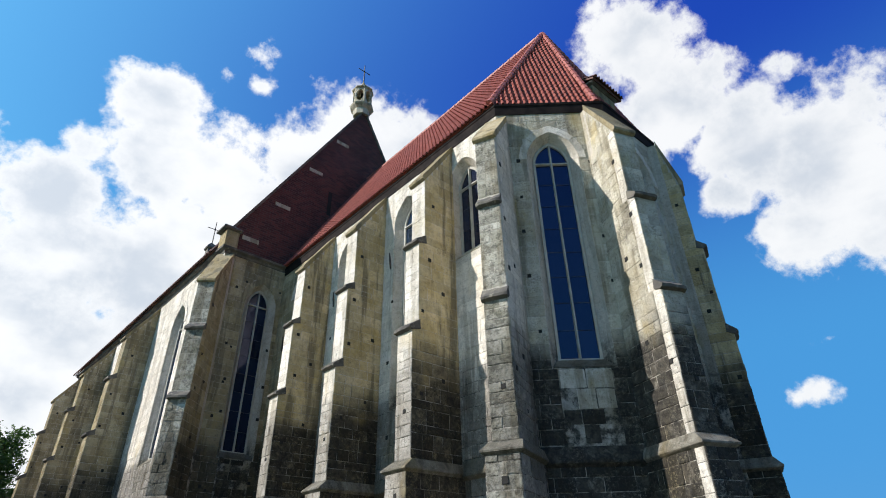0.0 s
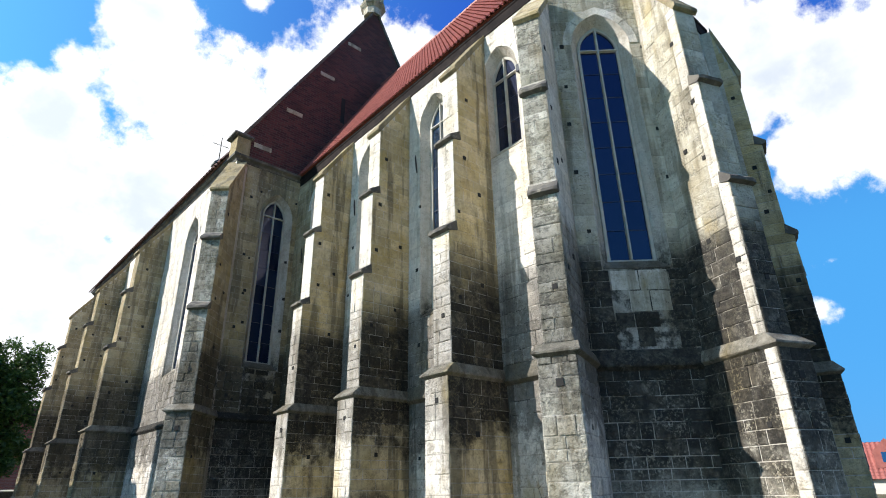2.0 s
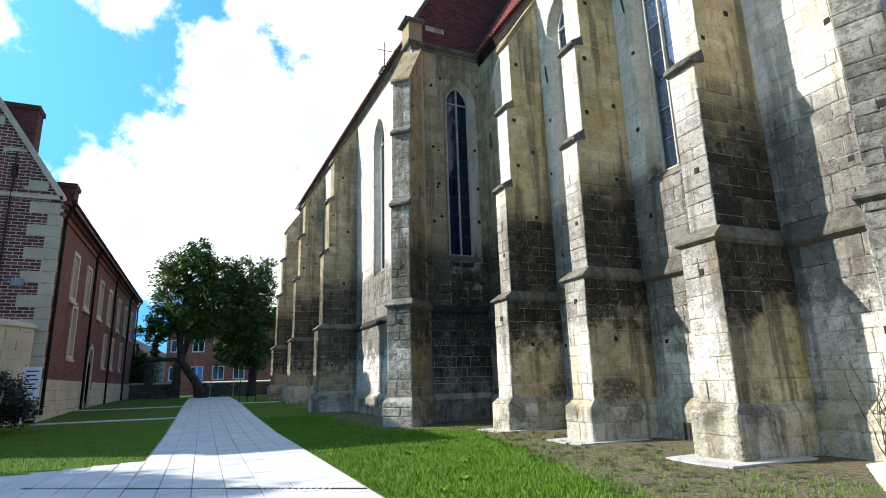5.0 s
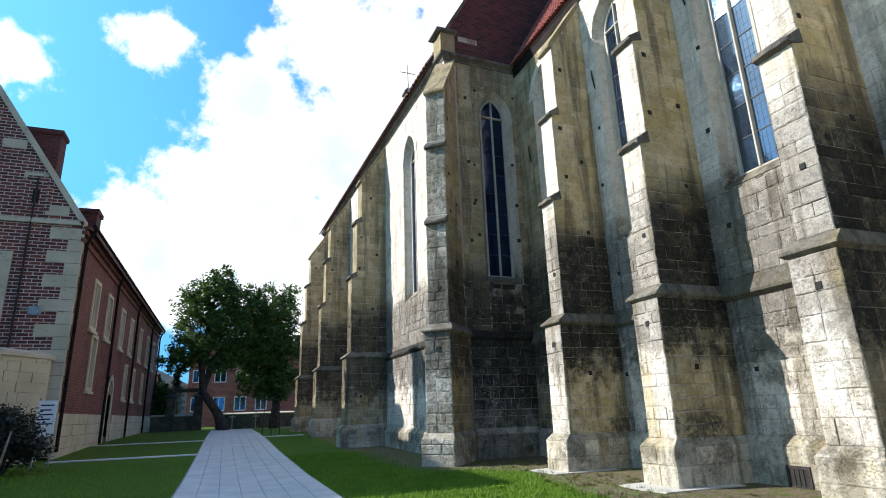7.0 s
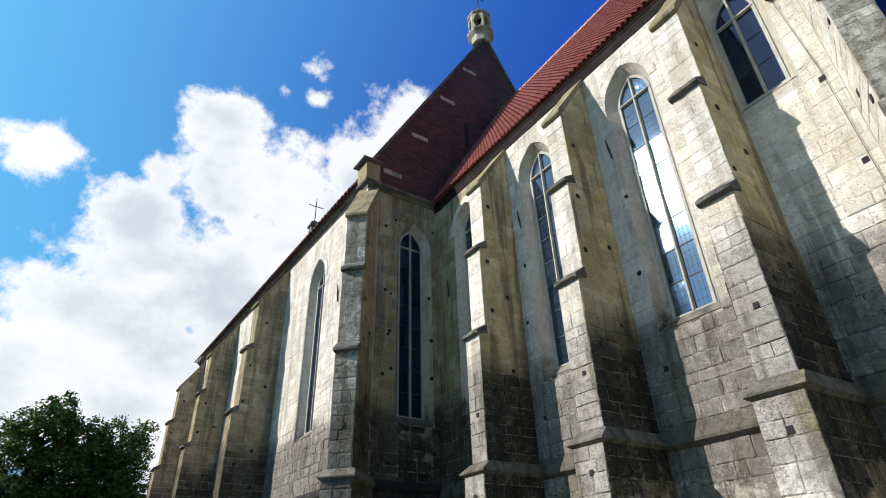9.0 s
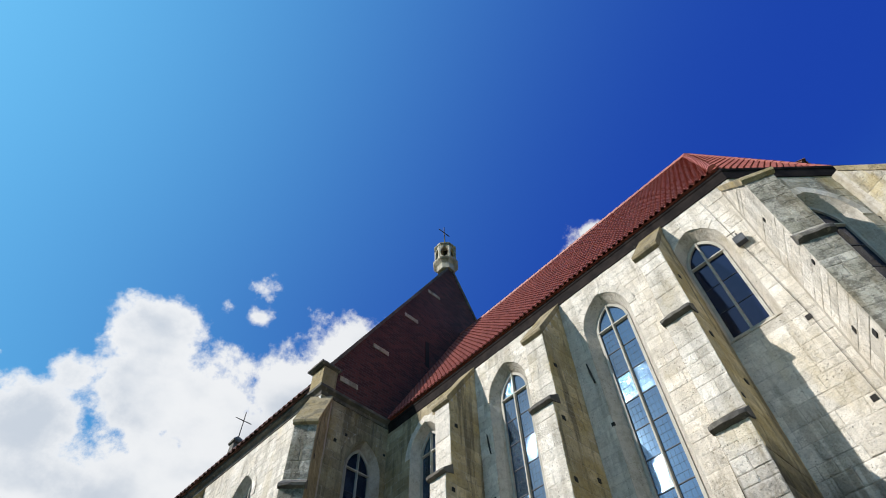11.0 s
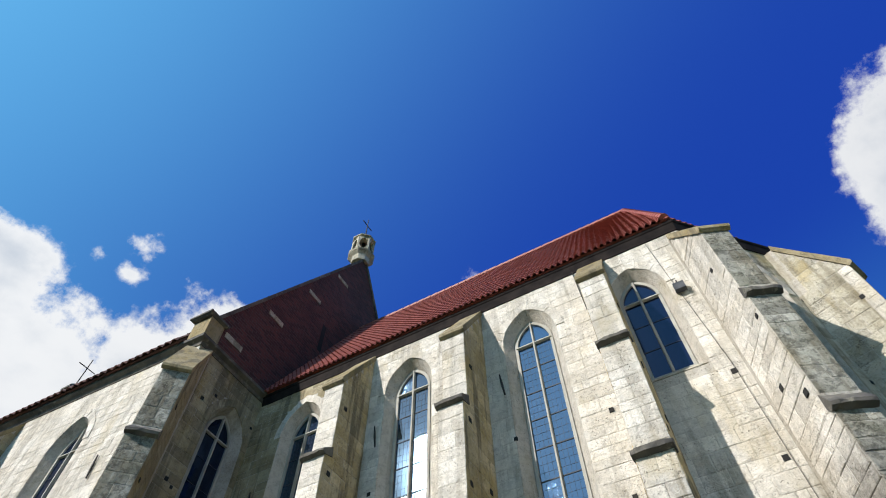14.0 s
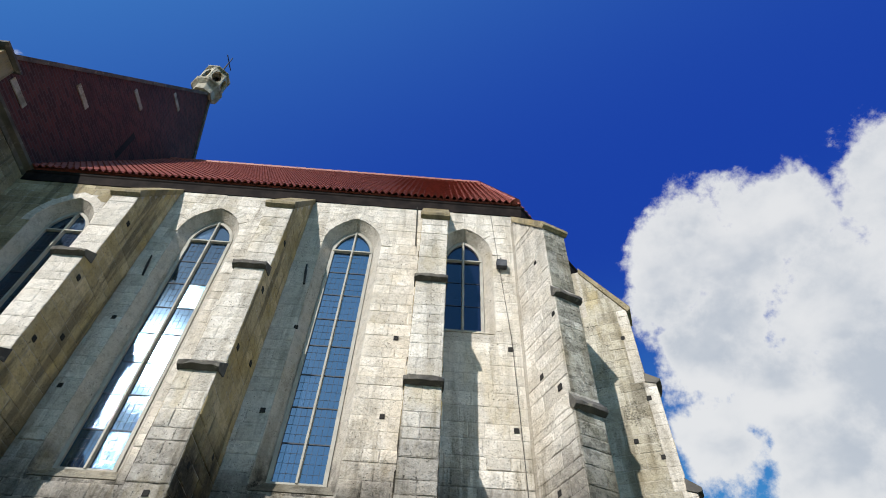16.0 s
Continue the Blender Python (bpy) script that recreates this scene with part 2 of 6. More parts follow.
M = {}
M["stone"] = material("limestone", lambda t: stone_nodes(t), 0.9)
M["stone_joined"] = material("limestone_far", lambda t: stone_nodes(t, island=True), 0.9)
M["core"] = material("wall_core", lambda t: stone_nodes(t, tone=0.76, soot=1.0, hue=PALE, joint=True), 0.95)
# buttress fronts: paler hue and less soot than the flanks
M["stone_front"] = material("front_limestone", lambda t: stone_nodes(t, soot=0.55, hue=PALE, rot=0.42), 0.9)
M["stone_front_joined"] = material("front_limestone_far", lambda t: stone_nodes(t, soot=0.55, island=True, hue=PALE, rot=0.42), 0.9)
M["stone_pale"] = material("pale_limestone", lambda t: stone_nodes(t, soot=0.76, hue=PALE, rot=0.5), 0.9)
M["stone_pale_joined"] = material("pale_limestone_far", lambda t: stone_nodes(t, soot=0.76, island=True, hue=PALE, rot=0.5), 0.9)
for _k in ("", "_joined"):
    M["stone_pale_clean" + _k] = material("clean_limestone" + _k, lambda t, isl=bool(_k): stone_nodes(t, soot=0.12, island=isl, hue=PALE), 0.9)
for _k in ("", "_joined"):
    M["stone_brown" + _k] = material("brown_stained_limestone" + _k, lambda t, isl=bool(_k): stone_nodes(t, island=isl, hue=BROWN, soot=0.85), 0.92)
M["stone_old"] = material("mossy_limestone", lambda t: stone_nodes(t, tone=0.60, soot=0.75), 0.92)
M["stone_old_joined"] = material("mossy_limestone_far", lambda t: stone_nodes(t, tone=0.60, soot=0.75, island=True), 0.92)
M["stone_sooty"] = material("sooty_limestone", lambda t: stone_nodes(t, hue=GREY, low=(0.6, 2.4, 0.35), rot=0.9), 0.9)
M["stone_sooty_joined"] = material("sooty_limestone_far", lambda t: stone_nodes(t, island=True, hue=GREY, low=(0.6, 2.4, 0.35), rot=0.9), 0.9)
M["stone_moss"] = material("lichen_limestone", lambda t: stone_nodes(t, tone=1.1, soot=0.6, hue=MOSS, rot=0.55), 0.92)
M["stone_moss_joined"] = material("lichen_limestone_far", lambda t: stone_nodes(t, tone=1.1, soot=0.6, island=True, hue=MOSS, rot=0.55), 0.92)
for _k in ("", "_joined"):
    M["plinth" + _k] = material("plinth_limestone" + _k, lambda t, isl=bool(_k): stone_nodes(t, tone=1.12, soot=0.7, island=isl, hue=GREY, rot=0.6), 0.9)
M["trim"] = material("dressed_stone", lambda t: stone_nodes(t, soot=0.72, hue=GREY, rot=0.7), 0.88)
M["band"] = material("dark_sooty_string_course", lambda t: stone_nodes(t, tone=0.7, soot=1.0, hue=GREY), 0.88)


def plain(c1, c2, scale, fine=30.0, depth=0.004, spot=None):
    def build(t):
        pos = t.add("ShaderNodeNewGeometry").outputs["Position"]
        col = t.mix(t.ramp(t.noise(pos, scale, 6.0), 0.3, 0.7), c1, c2)
        if spot:
            col = t.mix(t.math("MULTIPLY", t.ramp(t.noise(pos, scale * 4, 5.0, 0.65), 0.55, 0.7), 0.7), col, spot)
        t.put(t.bsdf.inputs["Base Color"], col)
        bump(t, t.noise(pos, fine, 5.0), depth)
    return build


def brick_nodes(dark, red, mortar, size):
    """Brickwork with courses along the wall, for walls facing x or y."""
    def build(t):
        pos = t.add("ShaderNodeNewGeometry").outputs["Position"]
        s = t.sep(pos)
        comb = t.add("ShaderNodeCombineXYZ")
        t.put(comb.inputs[0], t.math("ADD", s[0], s[1]))
        t.put(comb.inputs[1], s[2])
        b = t.add("ShaderNodeTexBrick")
        t.put(b.inputs["Vector"], comb.outputs[0])
        b.inputs["Color1"].default_value, b.inputs["Color2"].default_value, b.inputs["Mortar"].default_value = (*dark, 1), (*red, 1), (*mortar, 1)
        for key, value in (("Scale", 1.0), ("Mortar Size", 0.012 * size), ("Bias", -0.1), ("Brick Width", 0.29 * size), ("Row Height", 0.1 * size)):
            b.inputs[key].default_value = value
        n = t.noise(pos, 0.6, 6.0, 0.6)
        col = t.mix(t.math("MULTIPLY", t.ramp(n, 0.45, 0.75), 0.55), b.outputs[0], (dark[0] * 0.5, dark[1] * 0.5, dark[2] * 0.5))
        t.put(t.bsdf.inputs["Base Color"], col)
        bump(t, t.math("SUBTRACT", t.math("MULTIPLY", t.noise(pos, 25.0, 4.0), 0.4), b.outputs["Fac"]), 0.012)
    return build


M["brick_old"] = material("gable_brick", brick_nodes((0.045, 0.013, 0.012), (0.115, 0.030, 0.025), (0.085, 0.05, 0.043), 1.3), 0.9)
M["brick"] = material("house_brick", brick_nodes((0.105, 0.026, 0.020), (0.20, 0.050, 0.036), (0.17, 0.105, 0.082), 1.25), 0.9)
M["brick_gable"] = material("pale_jointed_brick", brick_nodes((0.085, 0.022, 0.019), (0.20, 0.050, 0.038), (0.50, 0.44, 0.38), 1.6), 0.9)
M["brick_red"] = material("far_brick", brick_nodes((0.25, 0.07, 0.045), (0.36, 0.11, 0.07), (0.3, 0.2, 0.16), 1.5), 0.9)


def tile_nodes(t):
    pos = t.add("ShaderNodeNewGeometry").outputs["Position"]
    rnd = t.add("ShaderNodeNewGeometry").outputs["Random Per Island"]
    col = t.mix(rnd, (0.19, 0.040, 0.027), (0.28, 0.068, 0.046))
    n = t.noise(pos, 0.8, 6.0, 0.6)
    col = t.mix(t.math("MULTIPLY", t.ramp(n, 0.5, 0.75), 0.5), col, (0.20, 0.06, 0.045))
    t.put(t.bsdf.inputs["Base Color"], col)
    bump(t, t.noise(pos, 30.0, 4.0), 0.004)


M["tile"] = material("clay_tile", tile_nodes, 0.85)
M["tile_trim"] = material("ridge_tile", plain((0.28, 0.07, 0.05), (0.36, 0.11, 0.08), 2.0), 0.6)
M["slate"] = material("drip_slab", plain((0.055, 0.05, 0.045), (0.14, 0.125, 0.10), 1.6, 14.0, 0.01, (0.24, 0.22, 0.17)), 0.85)
# near black: holds the shade under the eaves; also used for pipes
M["eaves_black"] = material("eaves_shade_black", plain((0.009, 0.007, 0.007), (0.024, 0.018, 0.016), 3.0), 0.85)
M["pvc"] = material("window_stone_tracery", plain((0.31, 0.29, 0.245), (0.40, 0.38, 0.33), 3.0), 0.8)
M["lead"] = material("leading", plain((0.03, 0.032, 0.04), (0.07, 0.075, 0.085), 5.0), 0.8)
M["iron"] = material("wrought_iron", plain((0.02, 0.018, 0.017), (0.05, 0.04, 0.035), 8.0), 0.6, 0.5)
# near black, stands in for the shade inside holes and slits
M["hole_black"] = material("hole_shade_black", plain((0.012, 0.011, 0.01), (0.02, 0.018, 0.016), 3.0), 0.95)


def glass_nodes(t):
    pos = t.add("ShaderNodeNewGeometry").outputs["Position"]
    rnd = t.add("ShaderNodeObjectInfo").outputs["Random"]
    t.put(t.bsdf.inputs["Base Color"], t.mix(rnd, (0.004, 0.008, 0.022), (0.012, 0.022, 0.05)))
    t.bsdf.inputs["Specular IOR Level"].default_value = 0.8
    t.bsdf.inputs["IOR"].default_value = 2.4
    t.bsdf.inputs["Specular Tint"].default_value = (0.40, 0.68, 1.0, 1)
    bump(t, t.math("MULTIPLY", t.noise(pos, 34.0, 3.0), t.ramp(rnd, 0.4, 0.7)), 0.0035)


M["glass"] = material("leaded_glass", glass_nodes, 0.06)


def dark_glass_nodes(t):
    rnd = t.add("ShaderNodeObjectInfo").outputs["Random"]
    t.put(t.bsdf.inputs["Base Color"], t.mix(rnd, (0.004, 0.007, 0.020), (0.008, 0.014, 0.036)))
    t.bsdf.inputs["IOR"].default_value = 1.62
    t.bsdf.inputs["Specular Tint"].default_value = (0.55, 0.62, 1.0, 1)


M["glass_dark"] = material("dark_protective_glass", dark_glass_nodes, 0.08)
M["slab"] = material("paving_slab", plain((0.45, 0.445, 0.43), (0.55, 0.54, 0.52), 1.2, 60.0, 0.002, (0.38, 0.37, 0.35)), 0.8)
M["sand"] = material("bedding_sand", plain((0.20, 0.195, 0.18), (0.28, 0.27, 0.255), 6.0), 0.95)
M["apron"] = material("pale_foot_slab", plain((0.38, 0.365, 0.33), (0.48, 0.46, 0.42), 1.5, 40.0, 0.004, (0.36, 0.34, 0.30)), 0.85)


def ground_nodes(t):
    pos = t.add("ShaderNodeNewGeometry").outputs["Position"]
    s = t.sep(pos)
    n = t.noise(pos, 0.9, 6.0, 0.6)
    fine = t.noise(pos, 14.0, 5.0, 0.65)
    grass = t.mix(t.ramp(fine, 0.3, 0.7), (0.040, 0.085, 0.007), (0.085, 0.145, 0.014))
    soil = t.mix(t.ramp(fine, 0.35, 0.65), (0.085, 0.065, 0.042), (0.17, 0.14, 0.10))
    # bare strip along the foot of the church
    edge = t.math("ADD", s[0], t.math("MULTIPLY", t.math("SUBTRACT", n, 0.5), 1.6))
    near = t.ramp(s[1], 9.4, 20.0, 5.5, 8.2, False)
    near = t.math("SUBTRACT", near, t.ramp(s[1], 20.0, 24.0, 0.0, 2.6))
    bare = t.ramp(t.math("SUBTRACT", edge, near), -0.25, 0.35)
    tuft = t.ramp(t.noise(pos, 4.0, 6.0, 0.7), 0.50, 0.60)
    bare = t.math("MULTIPLY", bare, t.math("SUBTRACT", 1.0, t.math("MULTIPLY", tuft, 0.7)))
    t.put(t.bsdf.inputs["Base Color"], t.mix(bare, grass, soil))
    bump(t, fine, 0.04)


M["ground"] = material("lawn_and_soil", ground_nodes, 0.95)
M["grass"] = material("grass_blade", plain((0.075, 0.165, 0.008), (0.135, 0.235, 0.018), 1.2, 30.0, 0.004, (0.14, 0.19, 0.035)), 0.6)
M["dry_grass"] = material("dry_grass", plain((0.12, 0.14, 0.03), (0.22, 0.20, 0.07), 2.0), 0.8)
M["chippings"] = material("white_chippings", plain((0.55, 0.54, 0.51), (0.70, 0.69, 0.66), 9.0), 0.9)
M["bark"] = material("bark", plain((0.035, 0.028, 0.022), (0.075, 0.06, 0.048), 3.0, 12.0, 0.03), 0.95)


def leaf_nodes(c1, c2):
    def build(t):
        rnd = t.add("ShaderNodeNewGeometry").outputs["Random Per Island"]
        col = t.mix(rnd, c1, c2)
        t.put(t.bsdf.inputs["Base Color"], col)
        tr = t.add("ShaderNodeBsdfTranslucent")
        t.put(tr.inputs[0], col)
        mx = t.add("ShaderNodeMixShader")
        mx.inputs[0].default_value = 0.25
        t.l.new(t.bsdf.outputs[0], mx.inputs[1])
        t.l.new(tr.outputs[0], mx.inputs[2])
        t.l.new(mx.outputs[0], t.out.inputs[0])
    return build


M["leaf"] = material("tree_leaf", leaf_nodes((0.025, 0.065, 0.009), (0.09, 0.165, 0.026)), 0.6)
M["needle"] = material("conifer_needles", leaf_nodes((0.015, 0.04, 0.03), (0.03, 0.065, 0.045)), 0.7)
M["bush_leaf"] = material("bush_leaf", leaf_nodes((0.02, 0.025, 0.016), (0.05, 0.05, 0.03)), 0.6)
M["quoin"] = material("house_limestone", plain((0.41, 0.365, 0.265), (0.52, 0.47, 0.355), 0.9, 10.0, 0.015, (0.26, 0.235, 0.17)), 0.9)
M["roof_dark"] = material("old_roof_tile", plain((0.07, 0.03, 0.025), (0.13, 0.055, 0.04), 1.5), 0.8)
M["roof_red"] = material("red_roof_tile", plain((0.22, 0.062, 0.048), (0.29, 0.09, 0.07), 1.5), 0.7)
M["plaster"] = material("pale_plaster", plain((0.50, 0.47, 0.40), (0.60, 0.56, 0.48), 0.5), 0.9)
M["shed"] = material("grey_green_board", plain((0.28, 0.33, 0.32), (0.36, 0.41, 0.40), 0.7), 0.6)
M["wood"] = material("weathered_wood", plain((0.16, 0.13, 0.10), (0.26, 0.22, 0.17), 3.0), 0.85)
M["white"] = material("white_paint", plain((0.70, 0.70, 0.69), (0.80, 0.80, 0.79), 2.0), 0.6)
M["steel"] = material("grey_steel", plain((0.20, 0.21, 0.22), (0.30, 0.31, 0.32), 4.0), 0.45, 0.6)


for _k in ("grass", "ground", "dry_grass", "slab", "eaves_black"):
    for _n in M[_k].node_tree.nodes:
        if _n.type == "BSDF_PRINCIPLED":
            _n.inputs["Specular IOR Level"].default_value = 0.1


# ---- mesh helpers ----
class Mesh:
    """Gathers corners and faces for one part."""

    def __init__(self):
        self.v, self.f = [], []

    def add(self, verts, faces):
        k = len(self.v)
        self.v += [tuple(p) for p in verts]
        self.f += [tuple(i + k for i in face) for face in faces]
        return self

    def box(self, x0, x1, y0, y1, z0, z1, m=None):
        return self.ring_loft([[(x0, y0, z0), (x1, y0, z0), (x1, y1, z0), (x0, y1, z0)], [(x0, y0, z1), (x1, y0, z1), (x1, y1, z1), (x0, y1, z1)]], m)

    def ring_loft(self, rings, m=None, caps=True):
        """Closed rings of equal length, one after another, capped at both ends."""
        n = len(rings[0])
        verts = [Vector(p) for ring in rings for p in ring]
        if m is not None:
            verts = [m @ p for p in verts]
        faces = [(k * n + i, k * n + (i + 1) % n, (k + 1) * n + (i + 1) % n, (k + 1) * n + i) for k in range(len(rings) - 1) for i in range(n)]
        if caps:
            faces += [tuple(reversed(range(n))), tuple(range((len(rings) - 1) * n, len(rings) * n))]
        return self.add(verts, faces)

    def prism(self, outline, a, b, m=None):
        """outline in (x, z), drawn out along y from a to b."""
        return self.ring_loft([[(x, a, z) for x, z in outline], [(x, b, z) for x, z in outline]], m)

    def tube(self, points, radii, n=8):
        rings = []
        for i, p in enumerate(points):
            p = Vector(p)
            d = (Vector(points[min(i + 1, len(points) - 1)]) - Vector(points[max(i - 1, 0)])).normalized()
            s = d.cross(Vector((0.3, 0.9, 0.2))).normalized()
            u = d.cross(s)
            rings.append([p + (s * math.cos(a) + u * math.sin(a)) * radii[i] for a in [2 * math.pi * k / n for k in range(n)]])
        return self.ring_loft(rings)

    def done(self, name, mat, parent=None, label="", smooth=False, kind="", category=""):
        mesh = bpy.data.meshes.new(name)
        mesh.from_pydata(self.v, [], self.f)
        bm = bmesh.new()
        bm.from_mesh(mesh)
        bmesh.ops.recalc_face_normals(bm, faces=bm.faces)
        bm.to_mesh(mesh)
        bm.free()
        mesh.materials.append(mat)
        if smooth:
            mesh.shade_smooth()
        ob = new(name, mesh)
        ob.parent = parent
        return tagged(ob, label, category, "", kind)


def empty(name, label, category, group="", kind=""):
    return tagged(new(name), label, category, group, kind)


def soft_box(w=0.02):
    """A unit block: x, y from 0 to 1 along the face, z out of it, with chipped edges."""
    m = Mesh()
    r = [random.uniform(0.2, 2.6) * w for _ in range(8)]
    base = [(0, 0, 0), (1, 0, 0), (1, 1, 0), (0, 1, 0)]
    mid = [(0, 0, 0.6), (1, 0, 0.6), (1, 1, 0.6), (0, 1, 0.6)]
    top = [(r[0], r[1] * 1.6, 1), (1 - r[2], r[3] * 1.6, 1), (1 - r[4], 1 - r[5] * 1.6, 1), (r[6], 1 - r[7] * 1.6, 1)]
    m.add(base + mid + top, [(0, 1, 5, 4), (1, 2, 6, 5), (2, 3, 7, 6), (3, 0, 4, 7), (4, 5, 9, 8), (5, 6, 10, 9), (6, 7, 11, 10), (7, 4, 8, 11), (8, 9, 10, 11)])
    return m


BLOCKS = {}


def block_mesh(mat):
    if mat.name not in BLOCKS:
        BLOCKS[mat.name] = []
        for k in range(7):
            mesh = bpy.data.meshes.new("stone")
            b = soft_box(0.036)
            mesh.from_pydata(b.v, [], b.f)
            mesh.materials.append(mat)
            BLOCKS[mat.name].append(mesh)
    return random.choice(BLOCKS[mat.name])


STONES = []   # laid last: (parent, frame, u0, u1, z0, z1, relief)


def courses(parent, frame_m, width, z0, z1, gaps=(), height=0.33, long=0.56, single=True, taper=None, wash="stone", quoin=None):
    """Lays out ashlar on a face. frame_m: x along the face, y up, z out of it. gaps: functions of height giving the open stretch."""
    z = z0
    rng = random.Random(int(abs(frame_m.translation.x * 131 + frame_m.translation.y * 17 + z0 * 7) * 100))
    row = 0
    while z < z1 - 0.05:
        h = min(height * rng.uniform(0.68, 1.32), z1 - z)
        if z1 - z - h < 0.16:
            h = z1 - z
        lo, hi = (0.0, width) if taper is None else taper(z + h / 2)
        runs = [(lo, hi)]
        for gap in gaps:
            cut = gap(z, z + h)
            if cut:
                runs = [r for a, b in runs for r in ((a, min(b, cut[0])), (max(a, cut[1]), b)) if r[1] - r[0] > 0.07]
        for a, b in runs:
            n = max(1, round((b - a) / (long * rng.uniform(0.6, 1.35))))
            cuts = [a + (b - a) * (k + (rng.uniform(-0.3, 0.3) + (0.15 if row % 2 else -0.15) if 0 < k < n else 0)) / n for k in range(n + 1)]
            for k in range(n):
                STONES.append((parent, frame_m, cuts[k], cuts[k + 1], z, z + h, rng.uniform(0.005, 0.026), single, quoin[1] if quoin and cuts[k + 1] > quoin[0] else wash))
        z += h
        row += 1


def face_frame(origin, along, out):
    """Pose with x along the face, y up, z out of it."""
    x, z = Vector(along).normalized(), Vector(out).normalized()
    return Matrix((( x.x, 0, z.x, origin[0]), (x.y, 0, z.y, origin[1]), (0, 1, 0, origin[2]), (0, 0, 0, 1)))


def arch_half(z, hw, spring, apex):
    """Half width of a pointed arch at height z."""
    if z <= spring:
        return hw
    if z >= apex:
        return 0.0
    rise = apex - spring
    r = (hw * hw + rise * rise) / (2 * hw)
    return max(0.0, math.sqrt(max(0.0, r * r - (z - spring) ** 2)) - (r - hw))


def arch_line(c, hw, sill, spring, apex, n=9):
    """Outline of a pointed opening from the lower left corner over the top to the lower right."""
    zs = [spring + (apex - spring) * math.sin(math.pi / 2 * k / n) for k in range(n + 1)]
    left = [(c - hw, sill)] + [(c - arch_half(z, hw, spring, apex), z) for z in zs]
    return left + [(2 * c - x, z) for x, z in reversed(left[:-1])]


SPLAY = 0.24


def opening_wall(name, m, width, z0, z1, windows, parent, label, depth=1.1, mat=None):
    """A wall with pointed, splayed openings through it. m as in face_frame; windows: (centre, half width, sill, spring, apex)."""
    mesh = Mesh()
    xs = 0.0
    P = lambda x, z, d: m @ Vector((x, z, -d))
    for c, hw, sill, spring, apex in windows:
        o = arch_line(c, hw + SPLAY, sill - 0.30, spring, apex + SPLAY)
        i = arch_line(c, hw, sill, spring, apex)
        a, b = c - hw - SPLAY, c + hw + SPLAY
        mesh.add([P(xs, z0, 0), P(a, z0, 0), P(a, z1, 0), P(xs, z1, 0)], [(0, 1, 2, 3)])
        mesh.add([P(a, z0, 0), P(b, z0, 0), P(b, sill - 0.30, 0), P(a, sill - 0.30, 0)], [(0, 1, 2, 3)])
        half = len(o) // 2
        for part_o in (o[1:half + 1], o[half:-1]):
            top = [(part_o[-1][0], z1), (part_o[0][0], z1)]
            mesh.add([P(x, z, 0) for x, z in part_o + top], [tuple(range(len(part_o) + 2))])
        n = len(o)
        mesh.add([P(x, z, 0) for x, z in o] + [P(x, z, 0.36) for x, z in i] + [P(x, z, depth) for x, z in i],
                 [(k, (k + 1) % n, n + (k + 1) % n, n + k) for k in range(n)] + [(n + k, n + (k + 1) % n, 2 * n + (k + 1) % n, 2 * n + k) for k in range(n)])
        xs = b
    mesh.add([P(xs, z0, 0), P(width, z0, 0), P(width, z1, 0), P(xs, z1, 0)], [(0, 1, 2, 3)])
    mesh.add([P(0, z0, 0), P(width, z0, 0), P(width, z0, depth), P(0, z0, depth), P(0, z1, 0), P(width, z1, 0), P(width, z1, depth), P(0, z1, depth)],
             [(4, 5, 6, 7), (0, 3, 7, 4), (1, 2, 6, 5)])
    ob = mesh.done(name, mat or M["core"], parent, label)
    return ob


def window_gap(c, hw, sill, spring, apex):
    def gap(za, zb):
        if zb < sill - 0.28 or za > apex + SPLAY:
            return None
        w = arch_half(max(za, sill), hw + SPLAY, spring, apex + SPLAY) + 0.01
        if za > spring:
            w += 0.20
        return (c - w, c + w)
    return gap


